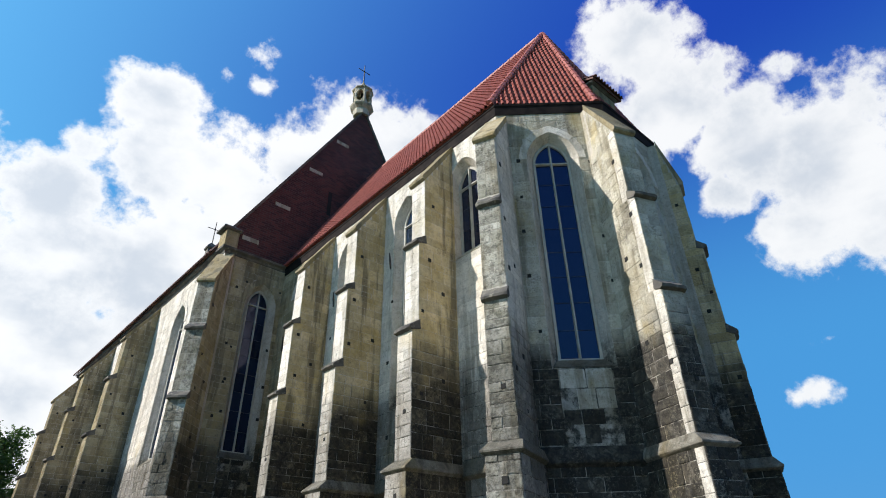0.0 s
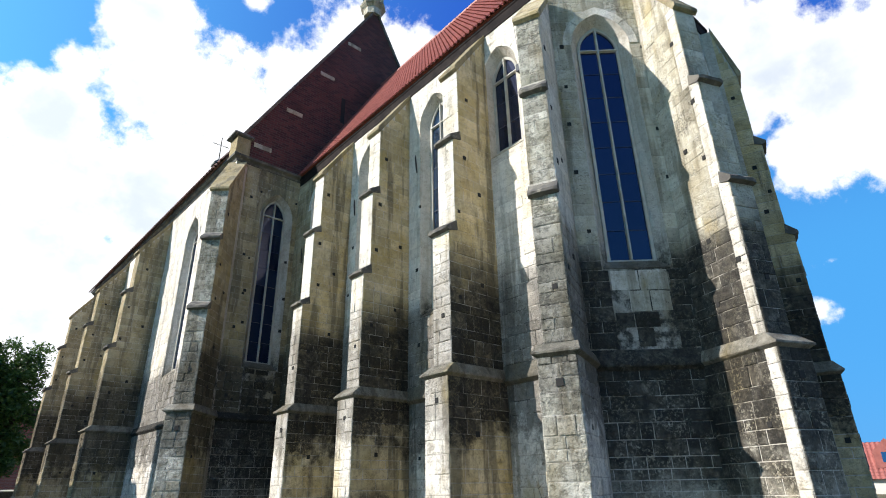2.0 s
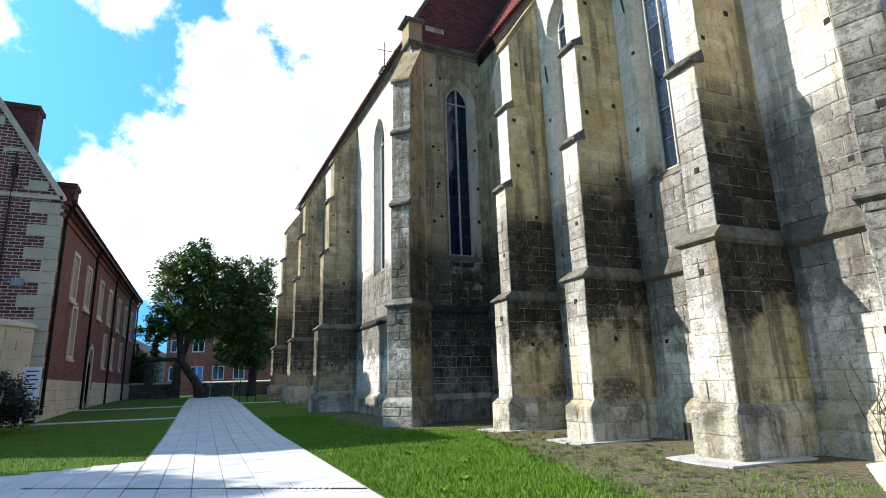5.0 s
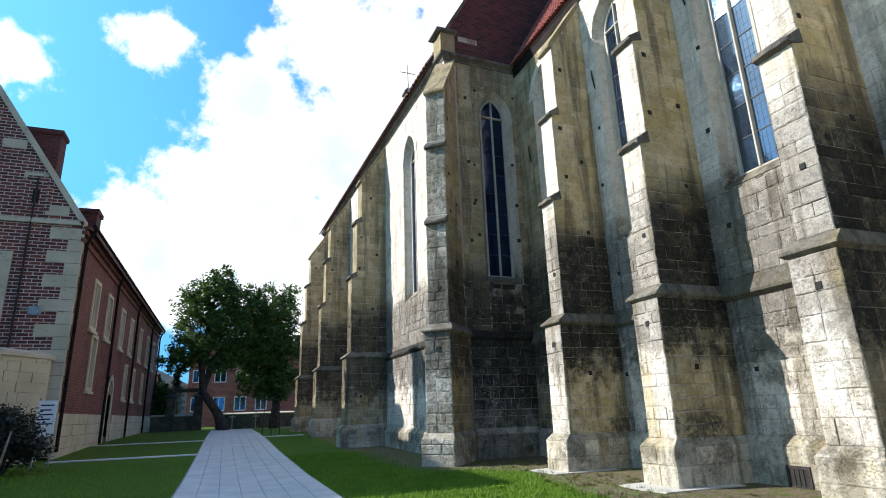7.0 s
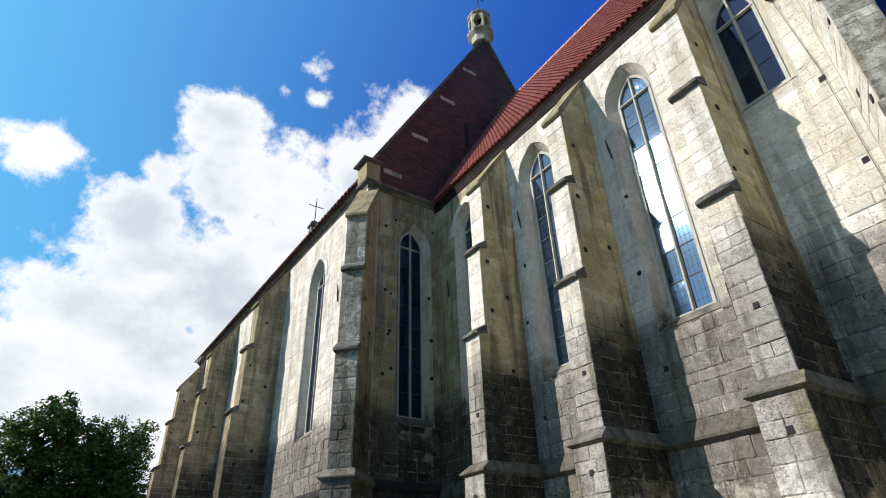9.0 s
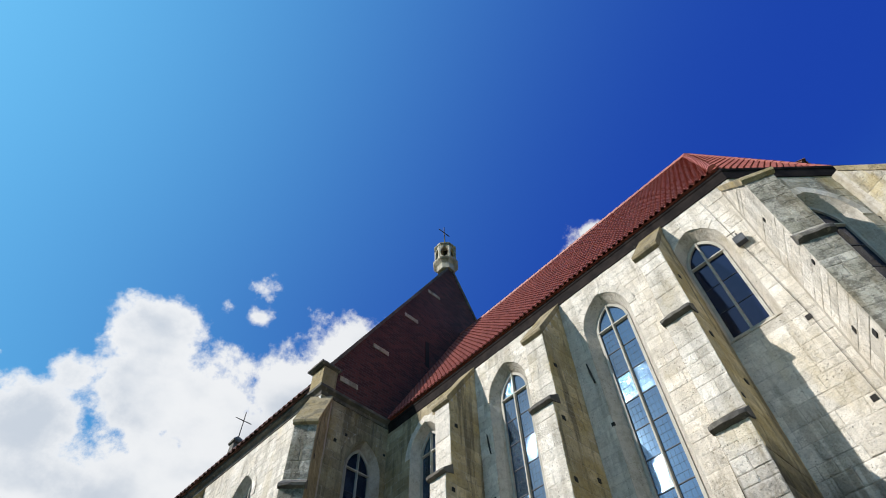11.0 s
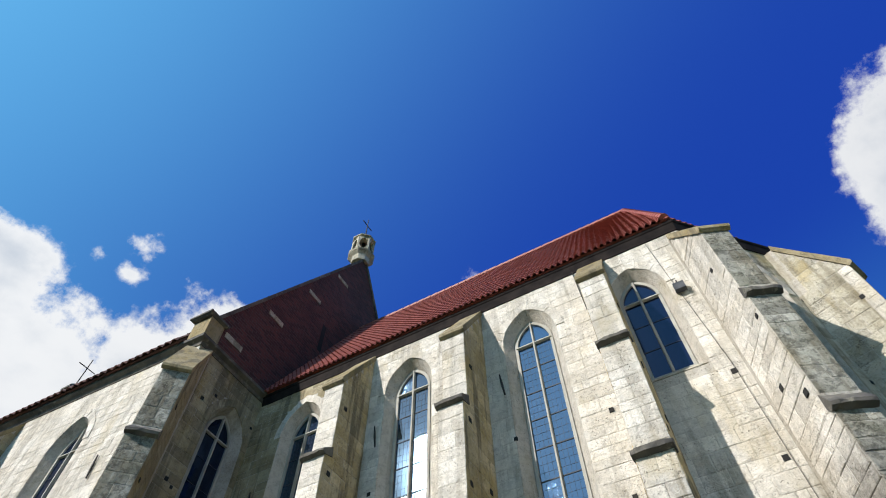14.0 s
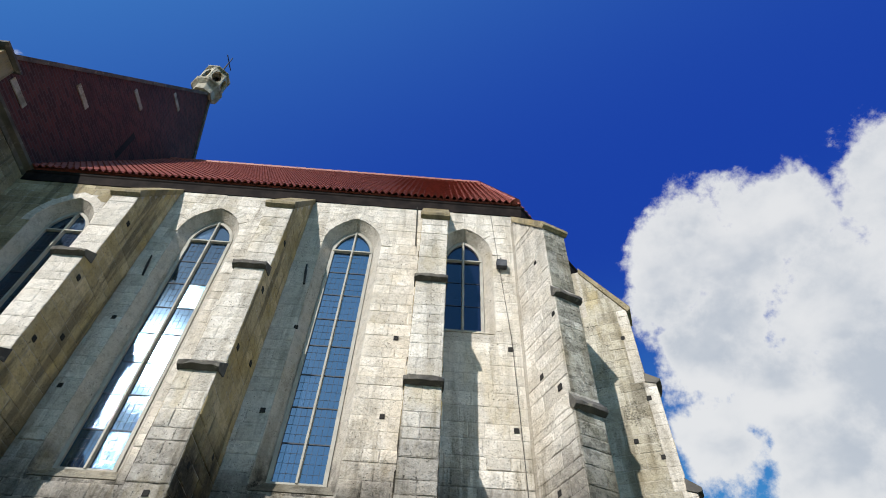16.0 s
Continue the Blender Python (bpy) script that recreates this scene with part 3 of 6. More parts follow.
def church_window(m, c, hw, sill, spring, apex, parent, rows, fine=False):
    """Two lights under a pointed head: stone frame, mullion and transom, leaded panes, saddle bars."""
    w = Mesh()
    F = lambda x, z, d: m @ Vector((x, z, -d))
    o, i = arch_line(c, hw + 0.01, sill, spring, apex + 0.01), arch_line(c, hw - 0.075, sill + 0.06, spring, apex - 0.10)
    n = len(o)
    w.add([F(x, z, 0.30) for x, z in o] + [F(x, z, 0.30) for x, z in i] + [F(x, z, 0.42) for x, z in i] + [F(x, z, 0.42) for x, z in o],
          [(k, (k + 1) % n, n + (k + 1) % n, n + k) for k in range(n)] + [(n + k, n + (k + 1) % n, 2 * n + (k + 1) % n, 2 * n + k) for k in range(n)] + [(2 * n + k, 2 * n + (k + 1) % n, 3 * n + (k + 1) % n, 3 * n + k) for k in range(n)])
    win = w.done("window", M["pvc"], parent, "tall pointed church window with stone frame and leaded glass")
    bar = Mesh()
    bar.ring_loft([[F(c - 0.05, z, 0.42), F(c - 0.022, z, 0.27), F(c + 0.022, z, 0.27), F(c + 0.05, z, 0.42)] for z in (sill + 0.05, apex - 0.06)])
    bar.done("mullion", M["pvc"], win)
    bar = Mesh()
    zt = spring + 0.02
    bar.ring_loft([[F(x, zt - 0.045, 0.41), F(x, zt - 0.02, 0.275), F(x, zt + 0.02, 0.275), F(x, zt + 0.045, 0.41)] for x in (c - hw + 0.03, c + hw - 0.03)])
    bar.done("transom", M["pvc"], win)
    s = Mesh()
    s.ring_loft([[F(c - hw - SPLAY + 0.03, z, d) for z, d in ((sill - 0.30, 0.06), (sill - 0.27, 0.0), (sill + 0.03, 0.31), (sill - 0.02, 0.34))],
                 [F(c + hw + SPLAY - 0.03, z, d) for z, d in ((sill - 0.30, 0.06), (sill - 0.27, 0.0), (sill + 0.03, 0.31), (sill - 0.02, 0.34))]])
    s.done("sill", M["trim"], win)
    zs = [sill + 0.05 + (zt - sill - 0.05) * k / rows for k in range(rows + 1)]
    for side in (-1, 1):
        x0, x1 = sorted((c + side * 0.03, c + side * (hw - 0.07)))
        for k in range(rows):
            tilt = random.uniform(-0.004, 0.004)
            p = Mesh()
            q = [F(x0, zs[k] + 0.008, 0.36), F(x1, zs[k] + 0.008, 0.36 + tilt), F(x1, zs[k + 1] - 0.008, 0.36 + tilt), F(x0, zs[k + 1] - 0.008, 0.36)]
            q2 = [p0 + m.to_3x3() @ Vector((0, 0, -0.012)) for p0 in q]
            p.add(q + q2, [(0, 1, 2, 3), (7, 6, 5, 4), (0, 1, 5, 4), (1, 2, 6, 5), (2, 3, 7, 6), (3, 0, 4, 7)])
            p.done("pane", M["glass" if fine else "glass_dark"], win)
        # head pane
        line = [(x, z) for x, z in arch_line(c, hw - 0.07, spring, spring, apex - 0.09) if (x - c) * side >= -1e-6]
        head = [(c, zt)] + (line if side > 0 else line)
        p = Mesh()
        k = len(head)
        p.add([F(x, z, 0.36) for x, z in head] + [F(x, z, 0.372) for x, z in head], [tuple(range(k)), tuple(reversed(range(k, 2 * k)))])
        p.done("pane", M["glass" if fine else "glass_dark"], win)
        lead = Mesh()
        bar_h = 0.013 if fine else 0.006
        for z in zs[1:-1]:
            lead.ring_loft([[F(x, z - bar_h, 0.362), F(x, z - bar_h, 0.345), F(x, z + bar_h, 0.345), F(x, z + bar_h, 0.362)] for x in (x0 - 0.01, x1 + 0.01)])
        nx = 4 if fine else 0
        for j in range(1, nx):
            x = x0 + (x1 - x0) * j / nx
            lead.ring_loft([[F(x - 0.0025, z, 0.361), F(x - 0.0025, z, 0.355), F(x + 0.0025, z, 0.355), F(x + 0.0025, z, 0.361)] for z in (zs[0], zs[-1])])
        for k in range(rows):
            for j in range(1, 4 if fine else 1):
                z = zs[k] + (zs[k + 1] - zs[k]) * j / 4
                lead.ring_loft([[F(x, z - 0.0025, 0.361), F(x, z - 0.0025, 0.355), F(x, z + 0.0025, 0.355), F(x, z + 0.0025, 0.361)] for x in (x0, x1)])
        tagged(lead.done("leading", M["lead"], win), "dark lead cames and saddle bars", kind="stuff")
    return win


def voussoirs(m, c, hw, spring, apex, parent, ring=0.26, mat="stone_pale"):
    """Arch stones round a pointed head."""
    o = [(x, z) for x, z in arch_line(c, hw + SPLAY + ring, spring, spring, apex + SPLAY + ring * 1.1, 7)][1:-1]
    i = [(x, z) for x, z in arch_line(c, hw + SPLAY, spring, spring, apex + SPLAY, 7)][1:-1]
    for k in range(len(o) - 1):
        mid = (Vector(o[k]) + Vector(o[k + 1]) + Vector(i[k]) + Vector(i[k + 1])) / 4
        p = Mesh()
        q = [Vector(v).lerp(mid, 0.03) for v in (o[k], o[k + 1], i[k + 1], i[k])]
        out = random.uniform(0.016, 0.034)
        p.ring_loft([[m @ Vector((v.x, v.y, d)) for v in q] for d in (-0.01, out)])
        p.done("arch_stone", M[mat], parent)


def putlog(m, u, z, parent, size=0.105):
    """A square scaffold hole: near-black block on the wall, its inner shade painted."""
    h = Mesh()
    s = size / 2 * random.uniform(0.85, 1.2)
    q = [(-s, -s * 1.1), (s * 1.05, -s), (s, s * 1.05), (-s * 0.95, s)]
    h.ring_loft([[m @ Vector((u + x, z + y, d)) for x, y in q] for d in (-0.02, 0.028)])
    h.done("putlog_hole", M["hole_black"], parent)


# ---- ground ----
def rise(y):
    """Height of the ground: it climbs gently westwards."""
    knots = [(-60, -0.05), (0, -0.02), (12, 0.02), (24, 0.06), (33, 0.24), (42, 0.52), (50, 0.66), (62, 0.78), (90, 0.8), (4000, 0.8)]
    for (a, p), (b, q) in zip(knots, knots[1:]):
        if y <= b:
            return p + (q - p) * max(0.0, (y - a) / (b - a))
    return 0.8


def make_ground():
    steps = lambda lo, hi, near: sorted({-2500, -900, -300, *range(lo, hi, near), 300, 900, 2500})
    xs, ys = steps(-40, 60, 4), steps(-30, 110, 2)
    verts = [(x, y, rise(y)) for y in ys for x in xs]
    n = len(xs)
    faces = [(j * n + i, j * n + i + 1, (j + 1) * n + i + 1, (j + 1) * n + i) for j in range(len(ys) - 1) for i in range(n - 1)]
    Mesh().add(verts, faces).done("ground", M["ground"], None, "lawn with a bare earth strip along the church foot", True, "structure", "ground")


make_ground()
PATH_L, PATH_R = -0.62, 2.72
church = empty("church", "gothic limestone church with red tiled chancel roof", "church")


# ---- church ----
def buttress(at, angle, depths, half, levels, label="stepped limestone buttress with drip slabs", old=False, stones=True, single=True, base=0.0, face="stone_front", edge=0.0, flank="stone"):
    """A stepped buttress. at: point on the wall; angle: where its front looks, degrees from +x; depths: plinth, lower, middle, upper, top.
    levels: plinth, string, second drip, first drip, cap, head."""
    m = pose(at[0], at[1], 0, 0, 0, angle)
    zp, zs, z2, z1, zc, zh = levels
    dp, d0, da, db, dc = depths
    back = -0.5
    b = Mesh()
    h = half
    b.prism([(back, zs), (da, zs), (da, z2), (db, z2), (db, z1), (dc, z1), (dc, zc), (0.02, zh), (back, zh)], -h, h, m)
    ob = b.done("buttress", M["core"], church, label)
    low = Mesh()
    low.box(back, d0, -h - 0.09, h + 0.09, base - 0.3, zs, m)
    low.done("lower_shaft", M["core"], ob)
    # plinth with a chamfered top
    p = Mesh()
    k = h + 0.19
    p.ring_loft([[(back, -k, z), (dp + e, -k + (0.0 if e == 0 else -e), z), (dp + e, k, z), (back, k, z)] for z, e in ((base - 0.35, 0.0), (zp - 0.16, 0.0))]
                + [[(back, -k + 0.08, zp), (d0 + 0.03, -k + 0.08, zp), (d0 + 0.03, k - 0.08, zp), (back, k - 0.08, zp)]], m)
    p.done("plinth", M["trim"], ob)

    def drip(name, z, d, hh, upto, over, mat, rise_=0.34):
        s = Mesh()
        s.ring_loft([[(back, -hh - over * 0.3, z - 0.09), (d + 0.0, -hh - 0.0, z - 0.09), (d + 0.0, hh + 0.0, z - 0.09), (back, hh + over * 0.3, z - 0.09)],
                     [(back, -hh - over, z - 0.02), (d + over, -hh - over, z - 0.02), (d + over, hh + over, z - 0.02), (back, hh + over, z - 0.02)],
                     [(back, -hh - over, z + 0.02), (d + over, -hh - over, z + 0.02), (d + over, hh + over, z + 0.02), (back, hh + over, z + 0.02)],
                     [(back, -hh + 0.0, z + rise_), (upto, -hh + 0.0, z + rise_), (upto, hh - 0.0, z + rise_), (back, hh - 0.0, z + rise_)]], m)
        s.done(name, mat, ob)

    drip("string_course", zs, d0, h + 0.09, da + 0.02, 0.10, M["trim"], 0.25)

    def slab(z, d, upto):
        """A projecting set-off slab with a sloping top on the front alone."""
        s = Mesh()
        w = h + 0.04
        j = lambda s_=0.014: random.uniform(-s_, s_)
        rings = []
        for k in range(7):
            y = -w + 2 * w * k / 6
            chip = -0.03 if k in (0, 6) else 0.0
            rings.append([(upto - 0.05, y, z - 0.03), (d + 0.01, y, z - 0.12 + j()), (d + 0.14 + chip + j(), y, z - 0.075 + j()), (d + 0.15 + chip + j(), y, z + 0.005 + j(0.02)), (upto - 0.02, y, z + 0.26 + j())])
        s.ring_loft(rings, m)
        s.done("drip_slab", M["slate"], ob)

    slab(z2, da, db)
    slab(z1, db, dc)
    c = Mesh()
    c.prism([(0.0, zh - 0.06), (dc + 0.02, zc - 0.10), (dc + 0.12, zc - 0.04), (dc + 0.13, zc + 0.05), (0.02, zh + 0.16)], -h - 0.05, h + 0.05, m)
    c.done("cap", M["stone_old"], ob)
    if stones:
        stages = ((zp, zs - 0.08, d0, h + 0.09), (zs + 0.25, z2 - 0.1, da, h), (z2 + 0.28, z1 - 0.1, db, h), (z1 + 0.28, zc - 0.1, dc, h))
        for a, e, d, hh in stages:
            front = m @ pose(d, -hh, 0) @ Matrix(((0, 0, 1, 0), (1, 0, 0, 0), (0, 1, 0, 0), (0, 0, 0, 1)))
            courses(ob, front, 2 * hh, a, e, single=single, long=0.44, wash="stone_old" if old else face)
        stages = ((zp, zs - 0.08, d0, h + 0.09), (zs + 0.25, z2 - 0.02, da, h), (z2 - 0.02, z1 - 0.02, db, h), (z1 - 0.02, zc, dc, h))
        for a, e, d, hh in stages:
            for side in (-1, 1):
                mm = m @ Matrix(((1, 0, 0, 0.0), (0, 0, side, side * hh), (0, 1, 0, 0), (0, 0, 0, 1)))
                # corner stones of the outer strip, coloured pale to paint in the sunlit edge
                strip = edge if side < 0 else 0.0
                back_u = -0.3 if strip else 0.0
                courses(ob, mm @ pose(back_u, 0, 0), d - back_u - strip, a, e, single=single and (side > 0 or edge > 0), wash="stone_sooty" if edge else flank)
                if strip:
                    courses(ob, mm @ pose(d - strip, 0, 0), strip, a, e, single=single, long=0.5, wash="stone_pale_clean")
        k2 = h + 0.19
        courses(ob, m @ pose(dp, -k2, 0) @ Matrix(((0, 0, 1, 0), (1, 0, 0, 0), (0, 1, 0, 0), (0, 0, 0, 1))), 2 * k2, base - 0.02, zp - 0.17, single=single, height=0.42, long=0.7, wash="plinth")
        for side in (-1, 1):
            courses(ob, m @ Matrix(((1, 0, 0, 0.2), (0, 0, side, side * k2), (0, 1, 0, 0), (0, 0, 0, 1))), dp - 0.2, base - 0.02, zp - 0.17, single=single and side < 0, height=0.42, long=0.7, wash="plinth")
        for side in (-1, 1):
            for z, u in ((5.3, 0.55), (6.75, 0.6), (9.35, 0.5), (10.35, 1.25), (12.6, 0.95), (8.75, 1.35), (6.2, 1.35), (2.6, 1.2)):
                d, hh = (d0, h + 0.09) if z < zs else (da, h) if z < z2 else (db, h) if z < z1 else (dc, h)
                mm = m @ Matrix(((1, 0, 0, 0.0), (0, 0, side, side * hh), (0, 1, 0, 0), (0, 0, 0, 1)))
                putlog(mm, min(u, d - 0.25) + random.uniform(-0.12, 0.12), z + base * 0.5 + random.uniform(-0.2, 0.2), ob)
        fm = m @ pose(d0, 0, 0) @ Matrix(((0, 0, 1, 0), (1, 0, 0, 0), (0, 1, 0, 0), (0, 0, 0, 1)))
        putlog(fm, 0.02, zs - 0.62, ob, 0.13)
        putlog(m @ pose(da, 0, 0) @ Matrix(((0, 0, 1, 0), (1, 0, 0, 0), (0, 1, 0, 0), (0, 0, 0, 1))), 0.05, zs + 1.5, ob, 0.1)
        for side in (-1, 1):
            mm = m @ Matrix(((1, 0, 0, 0.0), (0, 0, side, side * h), (0, 1, 0, 0), (0, 0, 0, 1)))
            courses(ob, mm, dc, zc, zh - 0.1, single=False, taper=lambda z: (0.0, max(0.1, dc * (zh - z) / (zh - zc) - 0.05)), wash="stone_sooty" if edge else flank)
    return ob


AXIS, HALF = 16.1, 4.85
WX, Y0 = AXIS - HALF, 9.4
C = [(WX, Y0), (13.98, 6.84), (17.30, 6.84), (AXIS + HALF, Y0)]
NAVE_Y = 24.75
EAVE = 15.95
LEVELS = (1.0, 4.1, 8.0, 11.0, 13.6, 15.6)
DEPTHS = (2.22, 2.02, 1.80, 1.56, 1.32)
for y in (12.04, 16.14, 20.18):
    buttress((WX, y), 180, DEPTHS, 0.34, LEVELS)
buttress(C[0], 180 + 22.5, (1.86, 1.68, 1.42, 1.38, 1.34), 0.33, (1.0, 4.1, 8.0, 11.0, 13.5, 15.3), face="stone_moss", flank="stone_pale")
buttress((13.62, 7.03), 180 + 68, (1.90, 1.74, 1.52, 1.36, 1.15), 0.34, LEVELS, face="stone_sooty", edge=0.30)
buttress((17.2, 6.70), 180 + 112.5, (0.94, 0.82, 0.71, 0.57, 0.43), 0.34, LEVELS, single=False, face="stone_sooty")

south = face_frame((WX, NAVE_Y + 1, 0), (0, -1, 0), (-1, 0, 0))
W_SOUTH = [(NAVE_Y + 1 - y, hw, sill, spring, apex) for y, hw, sill, spring, apex in
           ((22.55, 0.58, 6.9, 13.8, 14.7), (18.42, 0.60, 6.9, 13.8, 14.72), (14.35, 0.58, 6.88, 13.8, 14.72), (11.15, 0.55, 11.1, 13.75, 14.62))]
wall_s = opening_wall("wall", south, NAVE_Y + 1 - Y0, -0.4, EAVE, W_SOUTH, church, "south chancel wall of weathered limestone ashlar")
for k, w in enumerate(W_SOUTH):
    church_window(south, *w, church, 3 if k == 3 else 8, k != 3)
    voussoirs(south, *w[:2], *w[3:], wall_s)
LEN_S = NAVE_Y + 1 - Y0
courses(wall_s, south, LEN_S, 1.0, 4.0, [], single=True, wash="stone_brown", quoin=(5.5, "stone_pale"))
courses(wall_s, south, LEN_S, 4.47, EAVE - 0.05, [window_gap(*w) for w in W_SOUTH], single=True, wash="stone_brown", quoin=(5.5, "stone_pale"))

courses(wall_s, face_frame((WX - 0.20, NAVE_Y + 1, 0), (0, -1, 0), (-1, 0, 0)), LEN_S, -0.02, 0.80, height=0.42, long=0.9, wash="plinth")

faces_apse = [(C[0], C[1], True), (C[1], C[2], True), (C[2], C[3], False)]
for k, (a, b, seen) in enumerate(faces_apse):
    along = Vector((b[0] - a[0], b[1] - a[1], 0))
    out = Vector((along.y, -along.x, 0))
    fr = face_frame((*a, 0), along, out)
    w = (along.length / 2 - (0.12 if k == 0 else 0), 0.61, 6.75, 13.62, 14.55)
    wall_a = opening_wall("wall", fr, along.length, -0.4, EAVE, [w], church, "apse wall of soot-stained limestone ashlar")
    church_window(fr, *w, church, 8)
    voussoirs(fr, *w[:2], *w[3:], wall_a)
    if seen:
        courses(wall_a, fr @ pose(0, 0, 0.20), along.length, -0.02, 0.80, single=k == 0, height=0.42, long=0.8, wash="plinth")
        courses(wall_a, fr, along.length, 1.0, 4.0, single=k == 0, wash="stone_sooty")
        apron = lambda za, zb, w=w: (w[0] - 0.72, w[0] + 0.72) if zb < w[2] - 0.2 else None
        courses(wall_a, fr, along.length, 4.47, EAVE - 0.05, [window_gap(*w), apron], single=k == 0, wash="stone_sooty")
        # recessed apron below the window
        ap = face_frame(fr @ Vector((w[0] - 0.70, 0, -0.010)), along, out)
        courses(wall_a, ap, 1.40, 4.5, 5.35, single=k == 0, long=0.7, height=0.48, wash="stone_sooty")
        courses(wall_a, ap, 1.40, 5.35, w[2] - 0.32, single=k == 0, long=0.7, height=0.5, wash="stone_pale_clean")
north = Mesh()
north.box(AXIS + HALF - 1, AXIS + HALF, Y0, NAVE_Y + 1, -0.4, EAVE)
north.done("wall", M["core"], church, "north chancel wall")
# plinth and string course round the chancel
outline = [(WX, NAVE_Y), *C, (AXIS + HALF, NAVE_Y)]


def band(name, line, profile, mat, parent=None, label=""):
    """Sweeps a profile of (out, z) along an open line with the building on its left."""
    pts = [Vector((x, y, 0)) for x, y in line]
    rings = []
    for i, p in enumerate(pts):
        d0 = (p - pts[i - 1]).normalized() if i else (pts[1] - p).normalized()
        d1 = (pts[i + 1] - p).normalized() if i < len(pts) - 1 else d0
        n0, n1 = Vector((d0.y, -d0.x, 0)), Vector((d1.y, -d1.x, 0))
        nn = (n0 + n1).normalized()
        nn /= max(0.3, nn.dot(n0))
        rings.append([p + nn * o + Vector((0, 0, z)) for o, z in profile])
    return Mesh().ring_loft(rings).done(name, mat, parent, label)


band("plinth", [(x, y) for x, y in outline], [(-0.2, -0.4), (0.20, -0.4), (0.20, 0.82), (0.04, 1.0), (-0.2, 1.0)], M["trim"], church)
# soot, plus the apse's shade put into the colour; the sunlit run is paler
band("string_course", outline[1:], [(-0.2, 3.955), (0.03, 3.955), (0.12, 4.04), (0.13, 4.09), (0.022, 4.44), (-0.2, 4.44)], M["band"], church)
band("string_course", outline[:2], [(-0.2, 3.95), (0.03, 3.95), (0.15, 4.04), (0.16, 4.10), (0.022, 4.46), (-0.2, 4.46)], M["trim"], church)
# shade under the tile edge, painted as a near-black band on the boards
band("cornice", outline, [(-0.4, EAVE - 0.30), (0.035, EAVE - 0.30), (0.06, EAVE + 0.03), (0.09, EAVE + 0.07), (0.10, EAVE + 0.15), (-0.14, EAVE + 0.22), (-0.4, EAVE + 0.22)], M["eaves_black"], church, "boarded eaves, overhang shade painted near black")


# chancel roof: ribs of pantiles on each slope
def tiled_slope(name, corners, tile_w, rows, parent, mat, label):
    """corners: eave a, eave b, top b, top a. Rolls run from eave to top, each with overlapping tiles."""
    a, b, tb, ta = [Vector(p) for p in corners]
    n = max(2, round((b - a).length / tile_w))
    up = (ta + tb) / 2 - (a + b) / 2
    up = (up - (b - a).normalized() * up.dot((b - a).normalized())).normalized()
    nrm = (b - a).cross(up).normalized()
    if nrm.z < 0:
        nrm = -nrm
    m = Mesh()
    m.add([p - nrm * 0.10 for p in (a, b, tb, ta)] + [p - nrm * 0.02 for p in (a, b, tb, ta)], [(0, 1, 2, 3), (4, 5, 6, 7), (0, 1, 5, 4), (1, 2, 6, 5), (2, 3, 7, 6), (3, 0, 4, 7)])
    full = max((ta - a).length, (tb - b).length)
    inv = (b - a).length
    prof = [(0.0, 0.0), (0.16, 0.055), (0.36, 0.075), (0.54, 0.05), (0.68, 0.0), (0.84, -0.012), (1.0, 0.0)]
    # distance up the slope at which the roll leaves the sloping sides
    dir_u = (b - a).normalized()
    def limit(s):
        p = a + dir_u * s
        la, lb = (ta - a), (tb - b)
        height = la.dot(up)
        left = 1.0 if la.dot(dir_u) <= 1e-3 else s / max(1e-6, la.dot(dir_u))
        right = 1.0 if -lb.dot(dir_u) <= 1e-3 else (inv - s) / max(1e-6, -lb.dot(dir_u))
        return height * max(0.0, min(1.0, left, right))
    step = full / rows
    for i in range(n):
        s0, s1 = i * inv / n, (i + 1) * inv / n
        h = limit((s0 + s1) / 2)
        k = 0
        while k * step < h - 0.05:
            v0, v1 = k * step - (0.05 if k else 0.08), min((k + 1) * step, h)
            verts = []
            for v, lift in ((v0, 0.035), (v1, 0.0)):
                for x, y in prof:
                    verts.append(a + dir_u * (s0 + (s1 - s0) * x) + up * v + nrm * (y + lift))
            q = len(prof)
            m.add(verts, [(j, j + 1, q + j + 1, q + j) for j in range(q - 1)])
            m.add([verts[j] for j in range(q)] + [verts[j] - nrm * 0.03 for j in range(q)], [(j, j + 1, q + j + 1, q + j) for j in range(q - 1)])
            k += 1
    mesh = m.done(name, mat, parent, label)
    return mesh


RIDGE_Z, RIDGE_Y, EDGE = 24.65, 10.08, 16.20
eave_line = [(11.12, 9.52, EDGE), (13.99, 7.03, EDGE), (17.45, 7.03, EDGE), (AXIS + HALF + 0.1, 9.52, EDGE)]
top = (AXIS, RIDGE_Y, RIDGE_Z)
top_w = (AXIS, NAVE_Y + 0.4, RIDGE_Z)
tiled_slope("roof_slope", [(11.12, NAVE_Y + 0.3, EDGE), eave_line[0], top, top_w], 0.205, 30, church, M["tile"], "steep red pantile roof")
for k in range(3):
    tiled_slope("roof_slope", [eave_line[k], eave_line[k + 1], top, top], 0.205, 30, church, M["tile"], "hipped end of the red pantile roof")
tiled_slope("roof_slope", [eave_line[3], (AXIS + HALF + 0.1, NAVE_Y + 0.3, EDGE), top_w, top], 0.60, 14, church, M["tile"], "far side of the red pantile roof")


